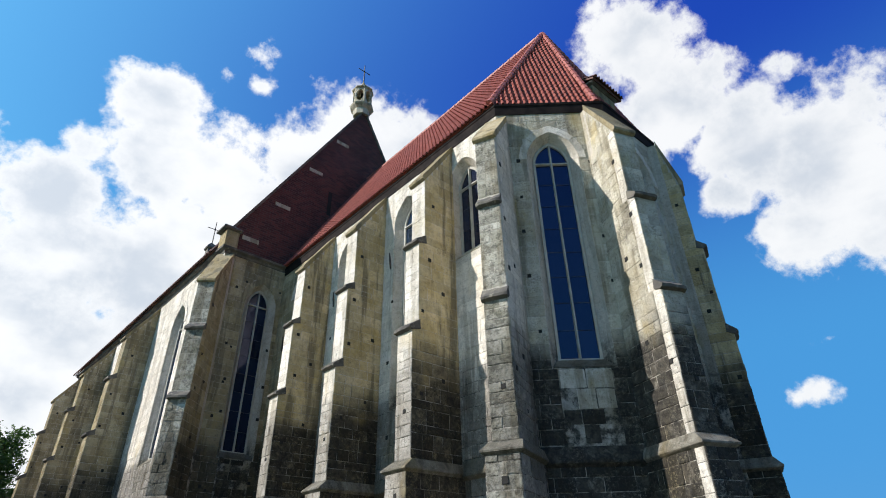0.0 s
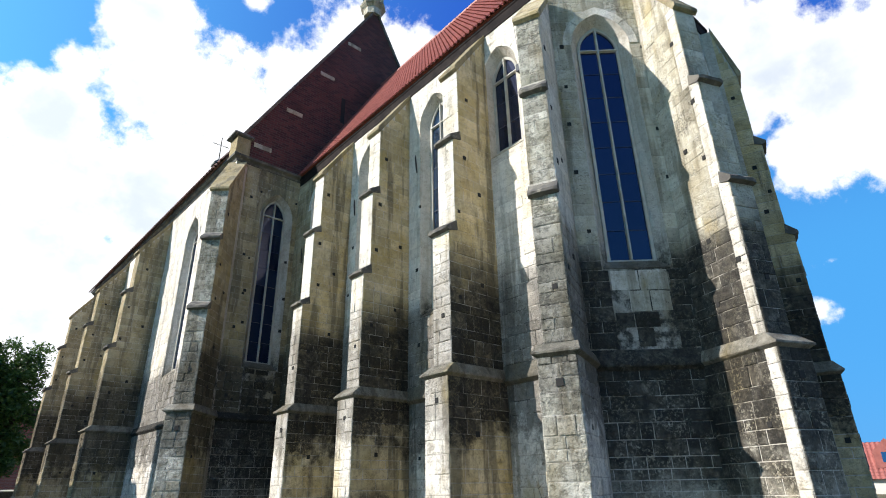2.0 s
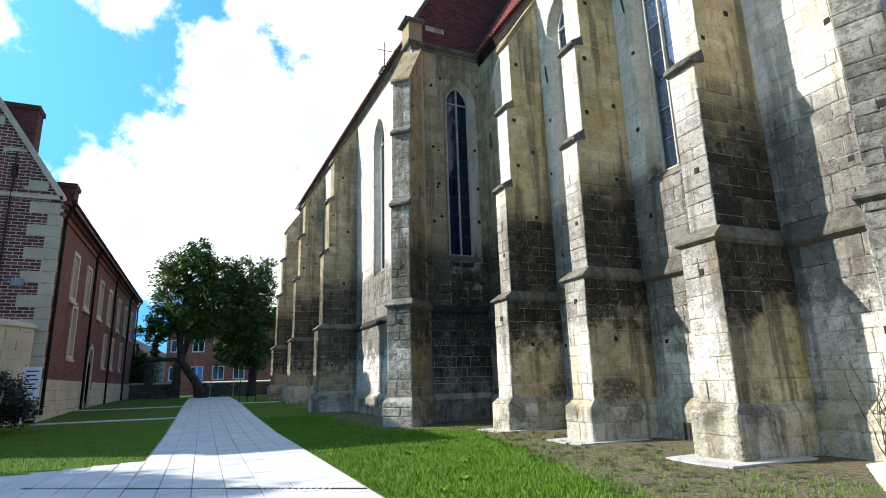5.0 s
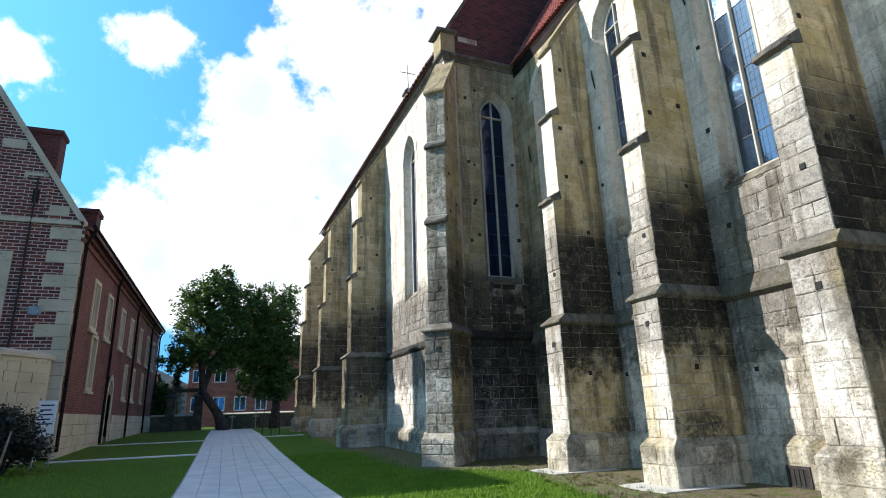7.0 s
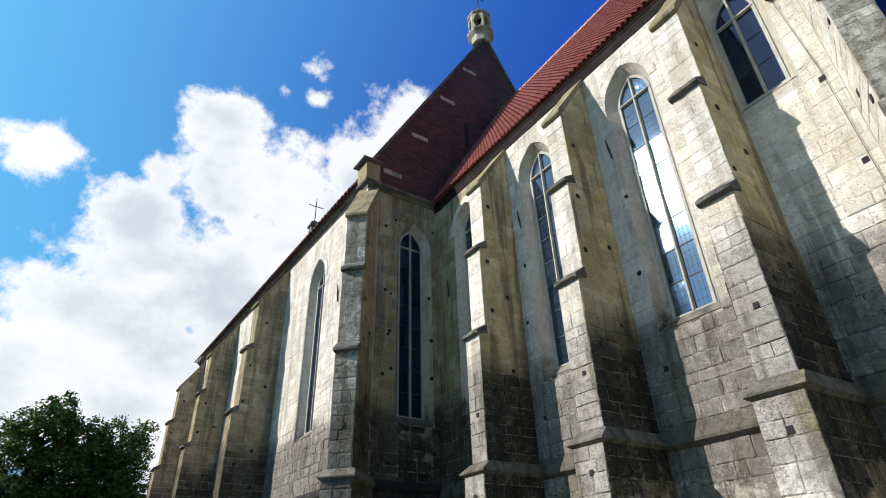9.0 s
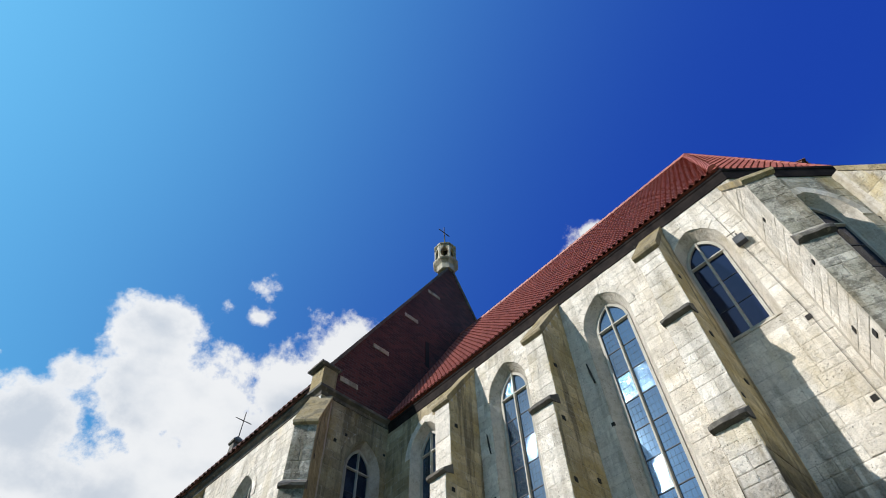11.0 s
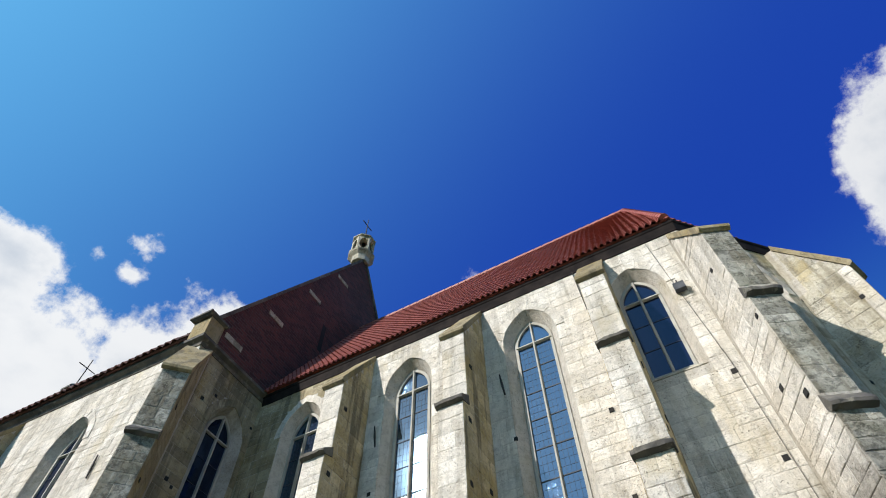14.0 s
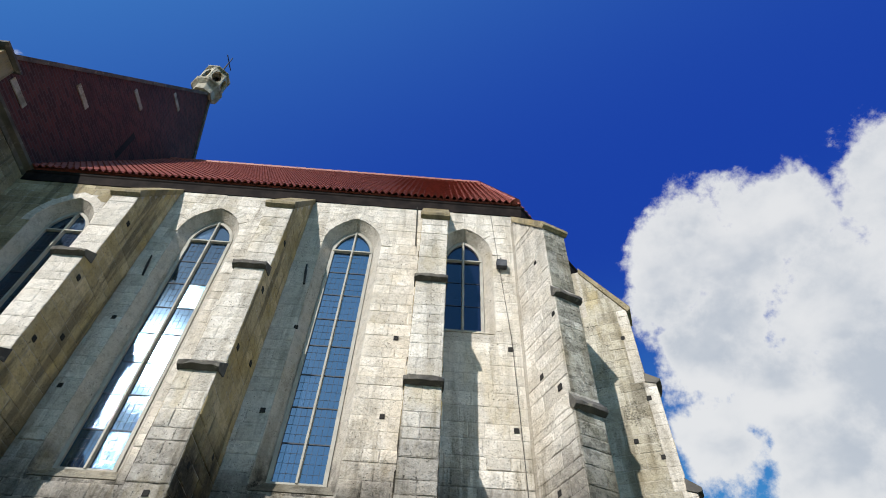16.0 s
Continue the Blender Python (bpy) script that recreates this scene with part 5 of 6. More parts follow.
    for sgn in (1, -1):
        e = hx - W / 2 + sgn * (W / 2 + 0.45)
        r = Mesh()
        sl, ridge = 0.70, zc + 0.70 * W / 2
        r.ring_loft([[(e, y, base + zc - 0.45 * sl + 0.30), (hx - W / 2, y, base + ridge + 0.30), (hx - W / 2, y, base + ridge + 0.06), (e, y, base + zc - 0.45 * sl + 0.06)] for y in (hy + 0.55, hy + L + 0.3)])
        r.done("roof_slope", M["roof_dark"], ob, "dark tiled roof slope")
        n = 22
        for k in range(n):
            c = Mesh()
            t0, t1 = k / n, (k + 0.98) / n
            p = [Vector((hx - W / 2 + sgn * W / 2 * (1 - t), 0, base + zc + 0.35 + (zr - zc) * t)) for t in (t0, t1)]
            c.ring_loft([[q + Vector((0, hy - 0.1, -0.45)), q + Vector((0, hy - 0.1, 0)), q + Vector((0, hy + 0.62, 0)), q + Vector((0, hy + 0.62, -0.45))] for q in p])
            c.done("coping_stone", M["quoin"], gable)
        for t in (0.12, 0.36, 0.6):
            x = hx - W / 2 + sgn * (W / 2 * (1 - t) - 0.15)
            s = Mesh()
            s.box(*sorted((x, x - sgn * 0.95)), hy - 0.03, hy + 0.2, base + zc + (zr - zc) * t - 0.35, base + zc + (zr - zc) * t + 0.1)
            s.done("quoin", M["quoin"], gable)
    s = Mesh()
    s.box(hx - W, hx - 0.02, hy - 0.10, hy + 0.1, base + zc + 0.02, base + zc + 0.22)
    s.done("string_course", M["quoin"], gable)
    # blind niches and slits in the gable
    for x, z, h in ((hx - 2.1, zc + 0.6, 1.7), (hx - 4.3, zc + 0.6, 3.6)):
        n = Mesh()
        o = arch_line(x, 0.62, base + z, base + z + h * 0.75, base + z + h, 5)
        i = arch_line(x, 0.42, base + z, base + z + h * 0.75, base + z + h - 0.22, 5)
        q = len(o)
        n.add([(a, hy - 0.06, b) for a, b in o] + [(a, hy - 0.06, b) for a, b in i] + [(a, hy + 0.1, b) for a, b in i] + [(a, hy + 0.1, b) for a, b in o], [(r * q + j, r * q + j + 1, (r + 1) * q + j + 1, (r + 1) * q + j) for r in range(3) for j in range(q - 1)])
        n.done("niche", M["brick_gable"], gable, "blind brick niche")
        # slit as a flat black block, its inner shade given by colour
        sl = Mesh()
        sl.box(x - 0.13, x + 0.13, hy - 0.015, hy + 0.1, base + z + 0.4, base + z + h * 0.6)
        sl.done("slit", M["hole_black"], gable)
    # gable window with a stone surround
    w = Mesh()
    x0, x1, z0, z1 = hx - 4.6, hx - 3.0, base + 5.2, base + 8.2
    for bx in ((x0 - 0.45, x0, z0 - 0.4, z1 + 0.5), (x1, x1 + 0.45, z0 - 0.4, z1 + 0.5), (x0, x1, z1, z1 + 0.5), (x0, x1, z0 - 0.4, z0)):
        w.box(bx[0], bx[1], hy - 0.1, hy + 0.1, bx[2], bx[3])
    win = w.done("window", M["quoin"], ob, "square window with a wide limestone surround")
    p = Mesh()
    p.box(x0, x1, hy - 0.035, hy - 0.01, z0, z1)
    p.done("pane", M["glass"], win)
    p = Mesh()
    p.box((x0 + x1) / 2 - 0.05, (x0 + x1) / 2 + 0.05, hy - 0.06, hy - 0.036, z0, z1)
    p.box(x0, x1, hy - 0.058, hy - 0.037, z0 + 1.9, z0 + 2.0)
    p.done("mullion", M["white"], win)
    # side windows: stone frames with mullion crosses, panes set back
    def side_window(c, hw, a, b, cross=True):
        f = Mesh()
        e = 0.17
        for u0, u1, v0, v1 in ((c - hw - e, c - hw + 0.03, a - e, b + e), (c + hw - 0.03, c + hw + e, a - e, b + e), (c - hw + 0.03, c + hw - 0.03, b - 0.03, b + e), (c - hw + 0.03, c + hw - 0.03, a - e, a + 0.03)):
            f.ring_loft([[P(u0, v0, d), P(u1, v0, d), P(u1, v1, d), P(u0, v1, d)] for d in (-0.3, 0.06)])
        wn = f.done("window", M["quoin"], ob, "narrow window in a pale limestone frame")
        q = Mesh()
        q.ring_loft([[P(c - hw, a, d), P(c + hw, a, d), P(c + hw, b, d), P(c - hw, b, d)] for d in (-0.28, -0.25)])
        q.done("pane", M["glass"], wn)
        if cross:
            q = Mesh()
            q.ring_loft([[P(c - 0.05, a, d), P(c + 0.05, a, d), P(c + 0.05, b, d), P(c - 0.05, b, d)] for d in (-0.24, 0.02)])
            q.done("mullion", M["quoin"], wn)
        s_ = Mesh()
        s_.ring_loft([[P(c - hw - 0.25, a - 0.3, d), P(c + hw + 0.25, a - 0.3, d), P(c + hw + 0.25, a - 0.16, d), P(c - hw - 0.25, a - 0.16, d)] for d in (0.0, 0.14)])
        s_.done("sill", M["quoin"], wn)
    for c in wins_up:
        side_window(c, 0.6, 6.0, 8.3)
    for c, w_, a, b in wins_lo:
        side_window(c, w_, a, b, False)
    o = arch_line(door[0], door[1] + 0.25, 0.0, 2.9, 4.1, 6)
    i = arch_line(door[0], door[1], 0.0, 2.9, 3.8, 6)
    d_ = Mesh()
    q = len(o)
    d_.add([P(a, b, 0.09) for a, b in o] + [P(a, b, 0.09) for a, b in i] + [P(a, b, -0.4) for a, b in i] + [P(a, b, -0.02) for a, b in o], [(r * q + j, r * q + j + 1, (r + 1) * q + j + 1, (r + 1) * q + j) for r in range(3) for j in range(q - 1)])
    dr = d_.done("door", M["quoin"], ob, "arched doorway in a limestone surround")
    lf = Mesh()
    lf.ring_loft([[P(a, b, d) for a, b in i] for d in (-0.35, -0.28)])
    lf.done("leaf", M["wood"], dr, "weathered wooden door leaf")
    for u in (0.35, 9.6, 18.6, 28.0, 34.6):
        pmesh = Mesh()
        pmesh.tube([P(u, zc - 0.05, 0.42), P(u, zc - 0.8, 0.14), P(u, 0.1, 0.14)], [0.075, 0.075, 0.075], 7)
        pmesh.done("downpipe", M["eaves_black"], ob, "dark rainwater downpipe")
    for x, y, z, w_, h in ((hx - 3.0, hy + 3.2, 14.6, 1.5, 1.5), (hx - 0.9, hy + 5.0, 11.2, 0.8, 1.3)):
        c = Mesh()
        c.box(x - w_ / 2, x + w_ / 2, y - 0.5, y + 0.5, base + z - 2.5, base + z + h - 0.3)
        c.ring_loft([[(x - w_ / 2 - e, y - 0.5 - e, base + z + zz), (x + w_ / 2 + e, y - 0.5 - e, base + z + zz), (x + w_ / 2 + e, y + 0.5 + e, base + z + zz), (x - w_ / 2 - e, y + 0.5 + e, base + z + zz)] for zz, e in ((h - 0.3, 0.0), (h - 0.2, 0.09), (h, 0.09))])
        c.done("chimney", M["brick_old"], ob, "dark brick chimney")
    # floodlight arm on the gable
    f = Mesh()
    f.tube([(hx - 1.9, hy - 0.05, base + 6.1), (hx - 1.2, hy - 0.7, base + 6.15)], [0.035, 0.035], 6)
    f.box(hx - 1.35, hx - 0.95, hy - 1.0, hy - 0.65, base + 5.75, base + 6.1)
    f.done("floodlight", M["steel"], ob, "grey floodlight on an arm")
    f = Mesh()
    f.tube([(hx - 2.1, hy - 0.06, base + z) for z in (12.3, 9.0, 6.5, 3.0)], [0.05] * 4, 6)
    f.done("conduit", M["iron"], ob, "dark cable conduit")


house()


# ---- garden wall, bush, sign ----
def garden_wall():
    a, b = Vector((-6.75, 34.6, 0)), Vector((-10.5, 27.0, 0))
    n = (b - a).normalized()
    fr = face_frame((*a.xy, 0.3), n, (-n.y, n.x, 0) if -n.y > 0 else (n.y, -n.x, 0))
    L = (b - a).length
    core = Mesh()
    core.ring_loft([[fr @ Vector((u, z, d)) for u, z in ((0, -0.5), (L, -0.5), (L, 4.1), (0, 4.1))] for d in (-0.55, 0)])
    w = tagged(core.done("garden_wall", M["quoin"]), "tall garden wall of pale squared stone", "wall")
    z = -0.1
    while z < 3.95:
        u = random.uniform(0, 0.3)
        while u < L - 0.2:
            k = random.uniform(0.45, 0.95)
            s = Mesh()
            e = min(L, u + k)
            s.ring_loft([[fr @ Vector((x, y, d)) for x, y in ((u + 0.012, z + 0.01), (e - 0.012, z + 0.01), (e - 0.012, z + 0.39), (u + 0.012, z + 0.39))] for d in (-0.02, random.uniform(0.02, 0.05))])
            s.done("stone", M["quoin"], w)
            u += k
        z += 0.4
    c = Mesh()
    c.ring_loft([[fr @ Vector((u, z, d)) for z, d in ((4.1, 0.12), (4.22, 0.12), (4.42, -0.27), (4.22, -0.66), (4.1, -0.66))] for u in (-0.05, L + 0.1)])
    c.done("coping", M["quoin"], w)


garden_wall()


def leaves(name, mat, blobs, count, size, parent, seed, label=""):
    """A crown of single leaves gathered in clumps, thinner towards the outline."""
    rng = random.Random(seed)
    v, f = [], []
    clumps = []
    tot = sum(b[3] ** 2 for b in blobs)
    for cx, cy, cz, r, sq in blobs:
        for _ in range(max(3, int(150 * r * r / tot * len(blobs) ** 0.5))):
            d = Vector((rng.gauss(0, 1), rng.gauss(0, 1), rng.gauss(0, 1))).normalized() * r * rng.uniform(0.45, 1.08)
            clumps.append((Vector((cx + d.x, cy + d.y, cz + d.z * sq)), rng.uniform(0.10, 0.24) * r + 0.18))
    for _ in range(count):
        c, r = rng.choice(clumps)
        p = c + Vector((rng.gauss(0, 0.5), rng.gauss(0, 0.5), rng.gauss(0, 0.42))) * r
        a = Vector((rng.gauss(0, 1), rng.gauss(0, 1), rng.gauss(0, 0.6))).normalized()
        b = a.cross(Vector((rng.gauss(0, 1), rng.gauss(0, 1), rng.gauss(0, 1)))).normalized()
        s = size * rng.uniform(0.6, 1.3)
        n = len(v)
        v += [p - a * s, p + b * s * 0.45, p + a * s, p - b * s * 0.45]
        f.append((n, n + 1, n + 2, n + 3))
    ob = Mesh()
    ob.v, ob.f = v, f
    data = bpy.data.meshes.new(name)
    data.from_pydata(v, [], f)
    data.materials.append(mat)
    o = new(name, data)
    o.parent = parent
    return tagged(o, label)


def tree(x, y, lean, height, blobs, seed, label):
    rng = random.Random(seed)
    z = rise(y)
    ob = empty("tree", label, "tree", "trees by the church")
    pts = [(x, y, z - 0.1), (x + lean * 0.25, y, z + 1.4), (x + lean * 0.85, y, z + 3.2), (x + lean, y, z + 5.5), (x + lean * 0.8, y, z + height * 0.7)]
    t = Mesh()
    t.tube(pts, [0.50, 0.38, 0.32, 0.26, 0.10], 12)
    tr = t.done("trunk", M["bark"], ob, "dark leaning trunk", True)
    for k, (cx, cy, cz, r, sq) in enumerate(blobs):
        s = Vector(pts[2 + k % 3])
        e = Vector((cx, cy, cz))
        m = s.lerp(e, 0.5) + Vector((rng.uniform(-0.4, 0.4), rng.uniform(-0.4, 0.4), 0.5))
        b = Mesh()
        b.tube([s, m, e], [0.20, 0.12, 0.04], 7)
        b.done("limb", M["bark"], tr)
        for j in range(4):
            q = e + Vector((rng.uniform(-1, 1), rng.uniform(-1, 1), rng.uniform(-0.5, 1))) * r * 0.8
            b = Mesh()
            b.tube([m.lerp(e, 0.5), q], [0.07, 0.02], 5)
            b.done("branch", M["bark"], tr)
    leaves("crown", M["leaf"], blobs, 26000, 0.16, ob, seed, "dense dark green leaves")


tree(0.4, 60.0, -2.2, 15, [(-2.4, 60, 9.0, 2.4, 0.9), (-3.4, 60, 6.9, 1.6, 0.7), (-1.4, 60, 11.7, 2.5, 1.0), (0.6, 60.5, 9.4, 2.6, 0.9), (-0.6, 59.5, 13.8, 1.6, 1.0), (0.9, 60, 12.2, 1.7, 0.9), (-0.4, 60, 7.4, 2.2, 0.7), (1.6, 60.4, 7.4, 1.9, 0.8), (-2.5, 60.3, 12.4, 1.3, 0.9)], 11, "broad deciduous tree with a leaning dark trunk")
tree(4.6, 61.0, 0.3, 14.5, [(4.2, 61, 11.8, 2.4, 0.9), (5.2, 61, 8.5, 2.4, 1.0), (3.4, 61, 8.2, 2.4, 1.0), (5.0, 61.3, 5.4, 2.0, 0.8), (3.2, 61, 5.2, 2.1, 0.9), (4.4, 60.6, 4.4, 1.6, 0.8), (2.6, 61, 10.5, 1.8, 1.0)], 12, "dense dark deciduous tree beside the church")


# never in view: set where its leaf shade falls on the paving
tree(-16.4, 23.4, 0.4, 13, [(-16.6, 23.4, 7.4, 2.0, 0.9), (-15.8, 23.2, 9.6, 2.0, 0.9), (-17.0, 23.6, 11.4, 1.6, 0.9)], 13, "leafy tree out of view, placed for its shade on the yard")


def shadow_block():
    """Unseen block behind the house, added to cast the straight-edged shadow on the lawn."""
    ob = empty("lawn_shadow_block", "unseen tall brick block added to cast the lawn shadow", "building")
    w = Mesh()
    w.box(-21.0, -15.25, 31.0, 68.0, 0.2, 16.2)
    w.done("wall", M["brick"], ob)
    r = Mesh()
    r.ring_loft([[(-21.2, 30.8, z), (-15.1, 30.8, z), (-15.1, 68.2, z), (-21.2, 68.2, z)] for z in (16.2, 16.45)])
    r.done("coping", M["quoin"], ob)


shadow_block()


tree(-6.3, 70.5, 0.1, 5.0, [(-6.6, 70.5, 3.4, 1.3, 0.9), (-5.6, 70.3, 2.6, 1.2, 0.9), (-6.2, 70.6, 4.6, 1.1, 0.9)], 14, "small leafy tree behind the boundary wall")


def bush(x, y, r, seed):
    ob = empty("bush", "straggly dark shrub beside the garden wall", "bush", "shrubs by the wall")
    rng = random.Random(seed)
    for k in range(9):
        a = rng.uniform(0, 6.28)
        s = Mesh()
        s.tube([(x, y, rise(y) - 0.05), (x + math.cos(a) * r * 0.4, y + math.sin(a) * r * 0.4, rise(y) + 0.9), (x + math.cos(a) * r * 0.9, y + math.sin(a) * r * 0.9, rise(y) + 1.7)], [0.03, 0.02, 0.008], 5)
        s.done("stem", M["bark"], ob)
    leaves("foliage", M["bush_leaf"], [(x, y, rise(y) + 1.2, r, 0.8), (x - 0.4, y + 0.2, rise(y) + 1.7, r * 0.7, 0.7), (x + 0.5, y, rise(y) + 0.8, r * 0.7, 0.7)], 5200, 0.075, ob, seed)


bush(-7.6, 26.6, 1.25, 5)
bush(-6.4, 29.5, 0.95, 6)
bush(-9.4, 26.0, 1.4, 7)


def stake(x, y, h, lean):
    s = Mesh()
    s.tube([(x, y, rise(y) - 0.1), (x + lean, y, rise(y) + h)], [0.035, 0.028], 7)
    tagged(s.done("stake", M["wood"]), "thin wooden stake leaning in the lawn", "stake")


stake(-5.4, 25.2, 1.5, 0.28)


def notice_board():
    x, y = -6.0, 32.0
    ob = empty("notice_board", "white notice board on two steel posts by the house", "sign")
    p = Mesh()
    p.box(x - 0.3, x + 0.3, y - 0.02, y + 0.02, rise(y) + 1.1, rise(y) + 2.4)
    p.done("panel", M["white"], ob)
    for dx in (-0.27, 0.27):
        q = Mesh()
        q.tube([(x + dx, y + 0.05, rise(y) - 0.05), (x + dx, y + 0.05, rise(y) + 2.5)], [0.03, 0.03], 7)
        q.done("post", M["steel"], ob)
    q = Mesh()
    for k in range(5):
        q.box(x - 0.22, x + 0.22 - 0.08 * (k % 2), y - 0.026, y - 0.021, rise(y) + 2.2 - 0.17 * k, rise(y) + 2.25 - 0.17 * k)
    q.done("lettering", M["iron"], ob)


notice_board()


# ---- things at the far end ----
def far_house():
    x0, x1, y0, y1, zb = -4.2, 13.5, 86.0, 96.0, 0.8
    ob = empty("brick_building", "red brick two-storey building behind the trees", "building")
    opens = [(-3.0, 1.9, 3.7), (-0.4, 1.9, 3.7), (2.2, 1.9, 3.7), (4.8, 1.9, 3.7), (-3.0, 5.5, 7.1), (-0.4, 5.5, 7.1), (2.2, 5.5, 7.1), (4.8, 5.5, 7.1)]
    m = Mesh()
    cols = sorted({x0, x1, *[o[0] - 0.75 for o in opens], *[o[0] + 0.75 for o in opens]})
    for a, b in zip(cols, cols[1:]):
        zs = [0.0]
        for o in opens:
            if o[0] - 0.75 < b - 1e-6 and o[0] + 0.75 > a + 1e-6:
                zs += [o[1], o[2]]
        zs.append(10.0)
        for i in range(0, len(zs), 2):
            m.box(a, b, y0, y0 + 0.4, zb + zs[i] - 0.4 * (i == 0), zb + zs[i + 1])
    m.box(x0, x0 + 0.4, y0 + 0.4, y1, zb - 0.4, zb + 10)
    m.box(x1 - 0.4, x1, y0 + 0.4, y1, zb - 0.4, zb + 10)
    m.done("wall", M["brick_red"], ob)
    r = Mesh()
    r.prism([(x0 - 0.4, zb + 10), (x1 + 0.4, zb + 10), (x1 + 0.4, zb + 10.3), ((x0 + x1) / 2, zb + 11.4), (x0 - 0.4, zb + 10.3)], y0 - 0.4, y1 + 0.4)
    r.done("roof", M["roof_dark"], ob)
    for c, a, b in opens:
        w = Mesh()
        for u0, u1, v0, v1 in ((c - 0.75, c - 0.63, a, b), (c + 0.63, c + 0.75, a, b), (c - 0.63, c + 0.63, b - 0.12, b), (c - 0.63, c + 0.63, a, a + 0.12), (c - 0.05, c + 0.05, a + 0.12, b - 0.12)):
            w.box(u0, u1, y0 + 0.05, y0 + 0.18, zb + v0, zb + v1)
        wn = w.done("window", M["white"], ob, "white framed window")
        p = Mesh()
        p.box(c - 0.63, c + 0.63, y0 + 0.2, y0 + 0.22, zb + a, zb + b)
        p.done("pane", M["glass"], wn)


far_house()


def low_wall(name, x0, x1, y, h, mat, label):
    m = Mesh()
    m.box(x0, x1, y, y + 0.45, rise(y) - 0.3, rise(y) + h)
    ob = tagged(m.done(name, mat), label, "wall")
    c = Mesh()
    c.prism([(-0.1, h), (0.55, h), (0.55, h + 0.08), (0.225, h + 0.2), (-0.1, h + 0.08)], 0, x1 - x0, pose(x1, y, rise(y), 0, 0, 90))
    c.done("coping", M["quoin"], ob)
    z = 0.0
    while z < h - 0.1:
        u = x0 + random.uniform(0, 0.4)
        while u < x1 - 0.3:
            w = random.uniform(0.45, 0.9)
            s = Mesh()
            s.ring_loft([[(u + 0.01, yy, rise(y) + z), (min(x1, u + w) - 0.01, yy, rise(y) + z), (min(x1, u + w) - 0.01, yy, rise(y) + z + 0.29), (u + 0.01, yy, rise(y) + z + 0.29)] for yy in (y - random.uniform(0.01, 0.04), y + 0.02)])
            s.done("stone", mat, ob)
            u += w
        z += 0.31


low_wall("boundary_wall", -6.0, -2.4, 66.0, 1.3, M["slate"], "low rubble stone boundary wall")
low_wall("boundary_wall", -0.4, 9.5, 66.0, 1.3, M["slate"], "low rubble stone boundary wall")


def gate_pier(x):
    m = Mesh()
    z = rise(66)
    m.box(x - 0.4, x + 0.4, 65.8, 66.6, z - 0.2, z + 3.0)
    ob = tagged(m.done("gate_pier", M["slate"]), "square rubble stone gate pier", "pier", "gate piers")
    c = Mesh()
    c.ring_loft([[(x - e, 66.2 - e, z + zz), (x + e, 66.2 - e, z + zz), (x + e, 66.2 + e, z + zz), (x - e, 66.2 + e, z + zz)] for zz, e in ((3.0, 0.5), (3.12, 0.55), (3.2, 0.5), (3.5, 0.15))])
    c.done("cap", M["slate"], ob)


gate_pier(-4.4)
gate_pier(-2.0)
lin = Mesh()
lin.box(-4.8, -1.6, 65.9, 66.5, rise(66) + 3.5, rise(66) + 3.85)
tagged(lin.done("gate_lintel", M["slate"]), "dark stone lintel over the gate piers", "lintel")


def conifer(x, y, h, seed):
    rng = random.Random(seed)
    ob = empty("conifer", "blue-green spruce behind the boundary wall", "tree")
    z = rise(y)
    t = Mesh()
    t.tube([(x, y, z - 0.1), (x, y, z + h)], [0.16, 0.02], 7)
    t.done("trunk", M["bark"], ob)
    v, f = [], []
    for k in range(15000):
        q = rng.random() ** 0.7
        r = (1 - q) * h * 0.30 * rng.uniform(0.2, 1.08) * (0.75 + 0.25 * math.cos(q * 60))
        a = rng.uniform(0, 6.283)
        p = Vector((x + r * math.cos(a), y + r * math.sin(a), z + 0.5 + q * (h - 0.5) - r * 0.25))
        d = Vector((math.cos(a), math.sin(a), rng.uniform(-0.5, 0.3))).normalized() * rng.uniform(0.10, 0.22)
        s = Vector((-math.sin(a), math.cos(a), rng.uniform(-0.4, 0.4))) * 0.035
        n = len(v)
        v += [p - s, p + s, p + d]
        f.append((n, n + 1, n + 2))
    Mesh().add(v, f).done("crown", M["needle"], ob)


conifer(-4.7, 74.0, 6.7, 3)


def shed():
    ob = empty("green_hall", "grey-green hall with a low pitched roof in the distance", "building")
    m = Mesh()
    m.box(-14, -4.4, 92, 100, 0.5, 6.2)
    m.done("wall", M["shed"], ob)
    r = Mesh()
    r.prism([(-14.4, 6.2), (-4.0, 6.2), (-9.2, 8.8)], 91.6, 100.4)
    r.done("roof", M["shed"], ob)
    for x in (-12.5, -9.8, -7.6):
        w = Mesh()
        w.box(x - 0.5, x + 0.5, 91.93, 92.02, 2.0, 3.6)
        w.done("window", M["white"], ob)


shed()


def bike_stand(x, y):
    ob = empty("plant_support", "thin dark metal frame standing beside the path", "frame")
    z = rise(y)
    for dx in (-0.55, 0.0, 0.55):
        p = Mesh()
        p.tube([(x + dx, y, z - 0.05), (x + dx * 0.85, y, z + 2.3)], [0.03, 0.025], 6)
        p.done("post", M["iron"], ob)
    p = Mesh()
    p.tube([(x - 0.5, y, z + 2.25), (x + 0.5, y, z + 2.25)], [0.025, 0.025], 6)
    p.done("rail", M["iron"], ob)


bike_stand(3.3, 46.0)


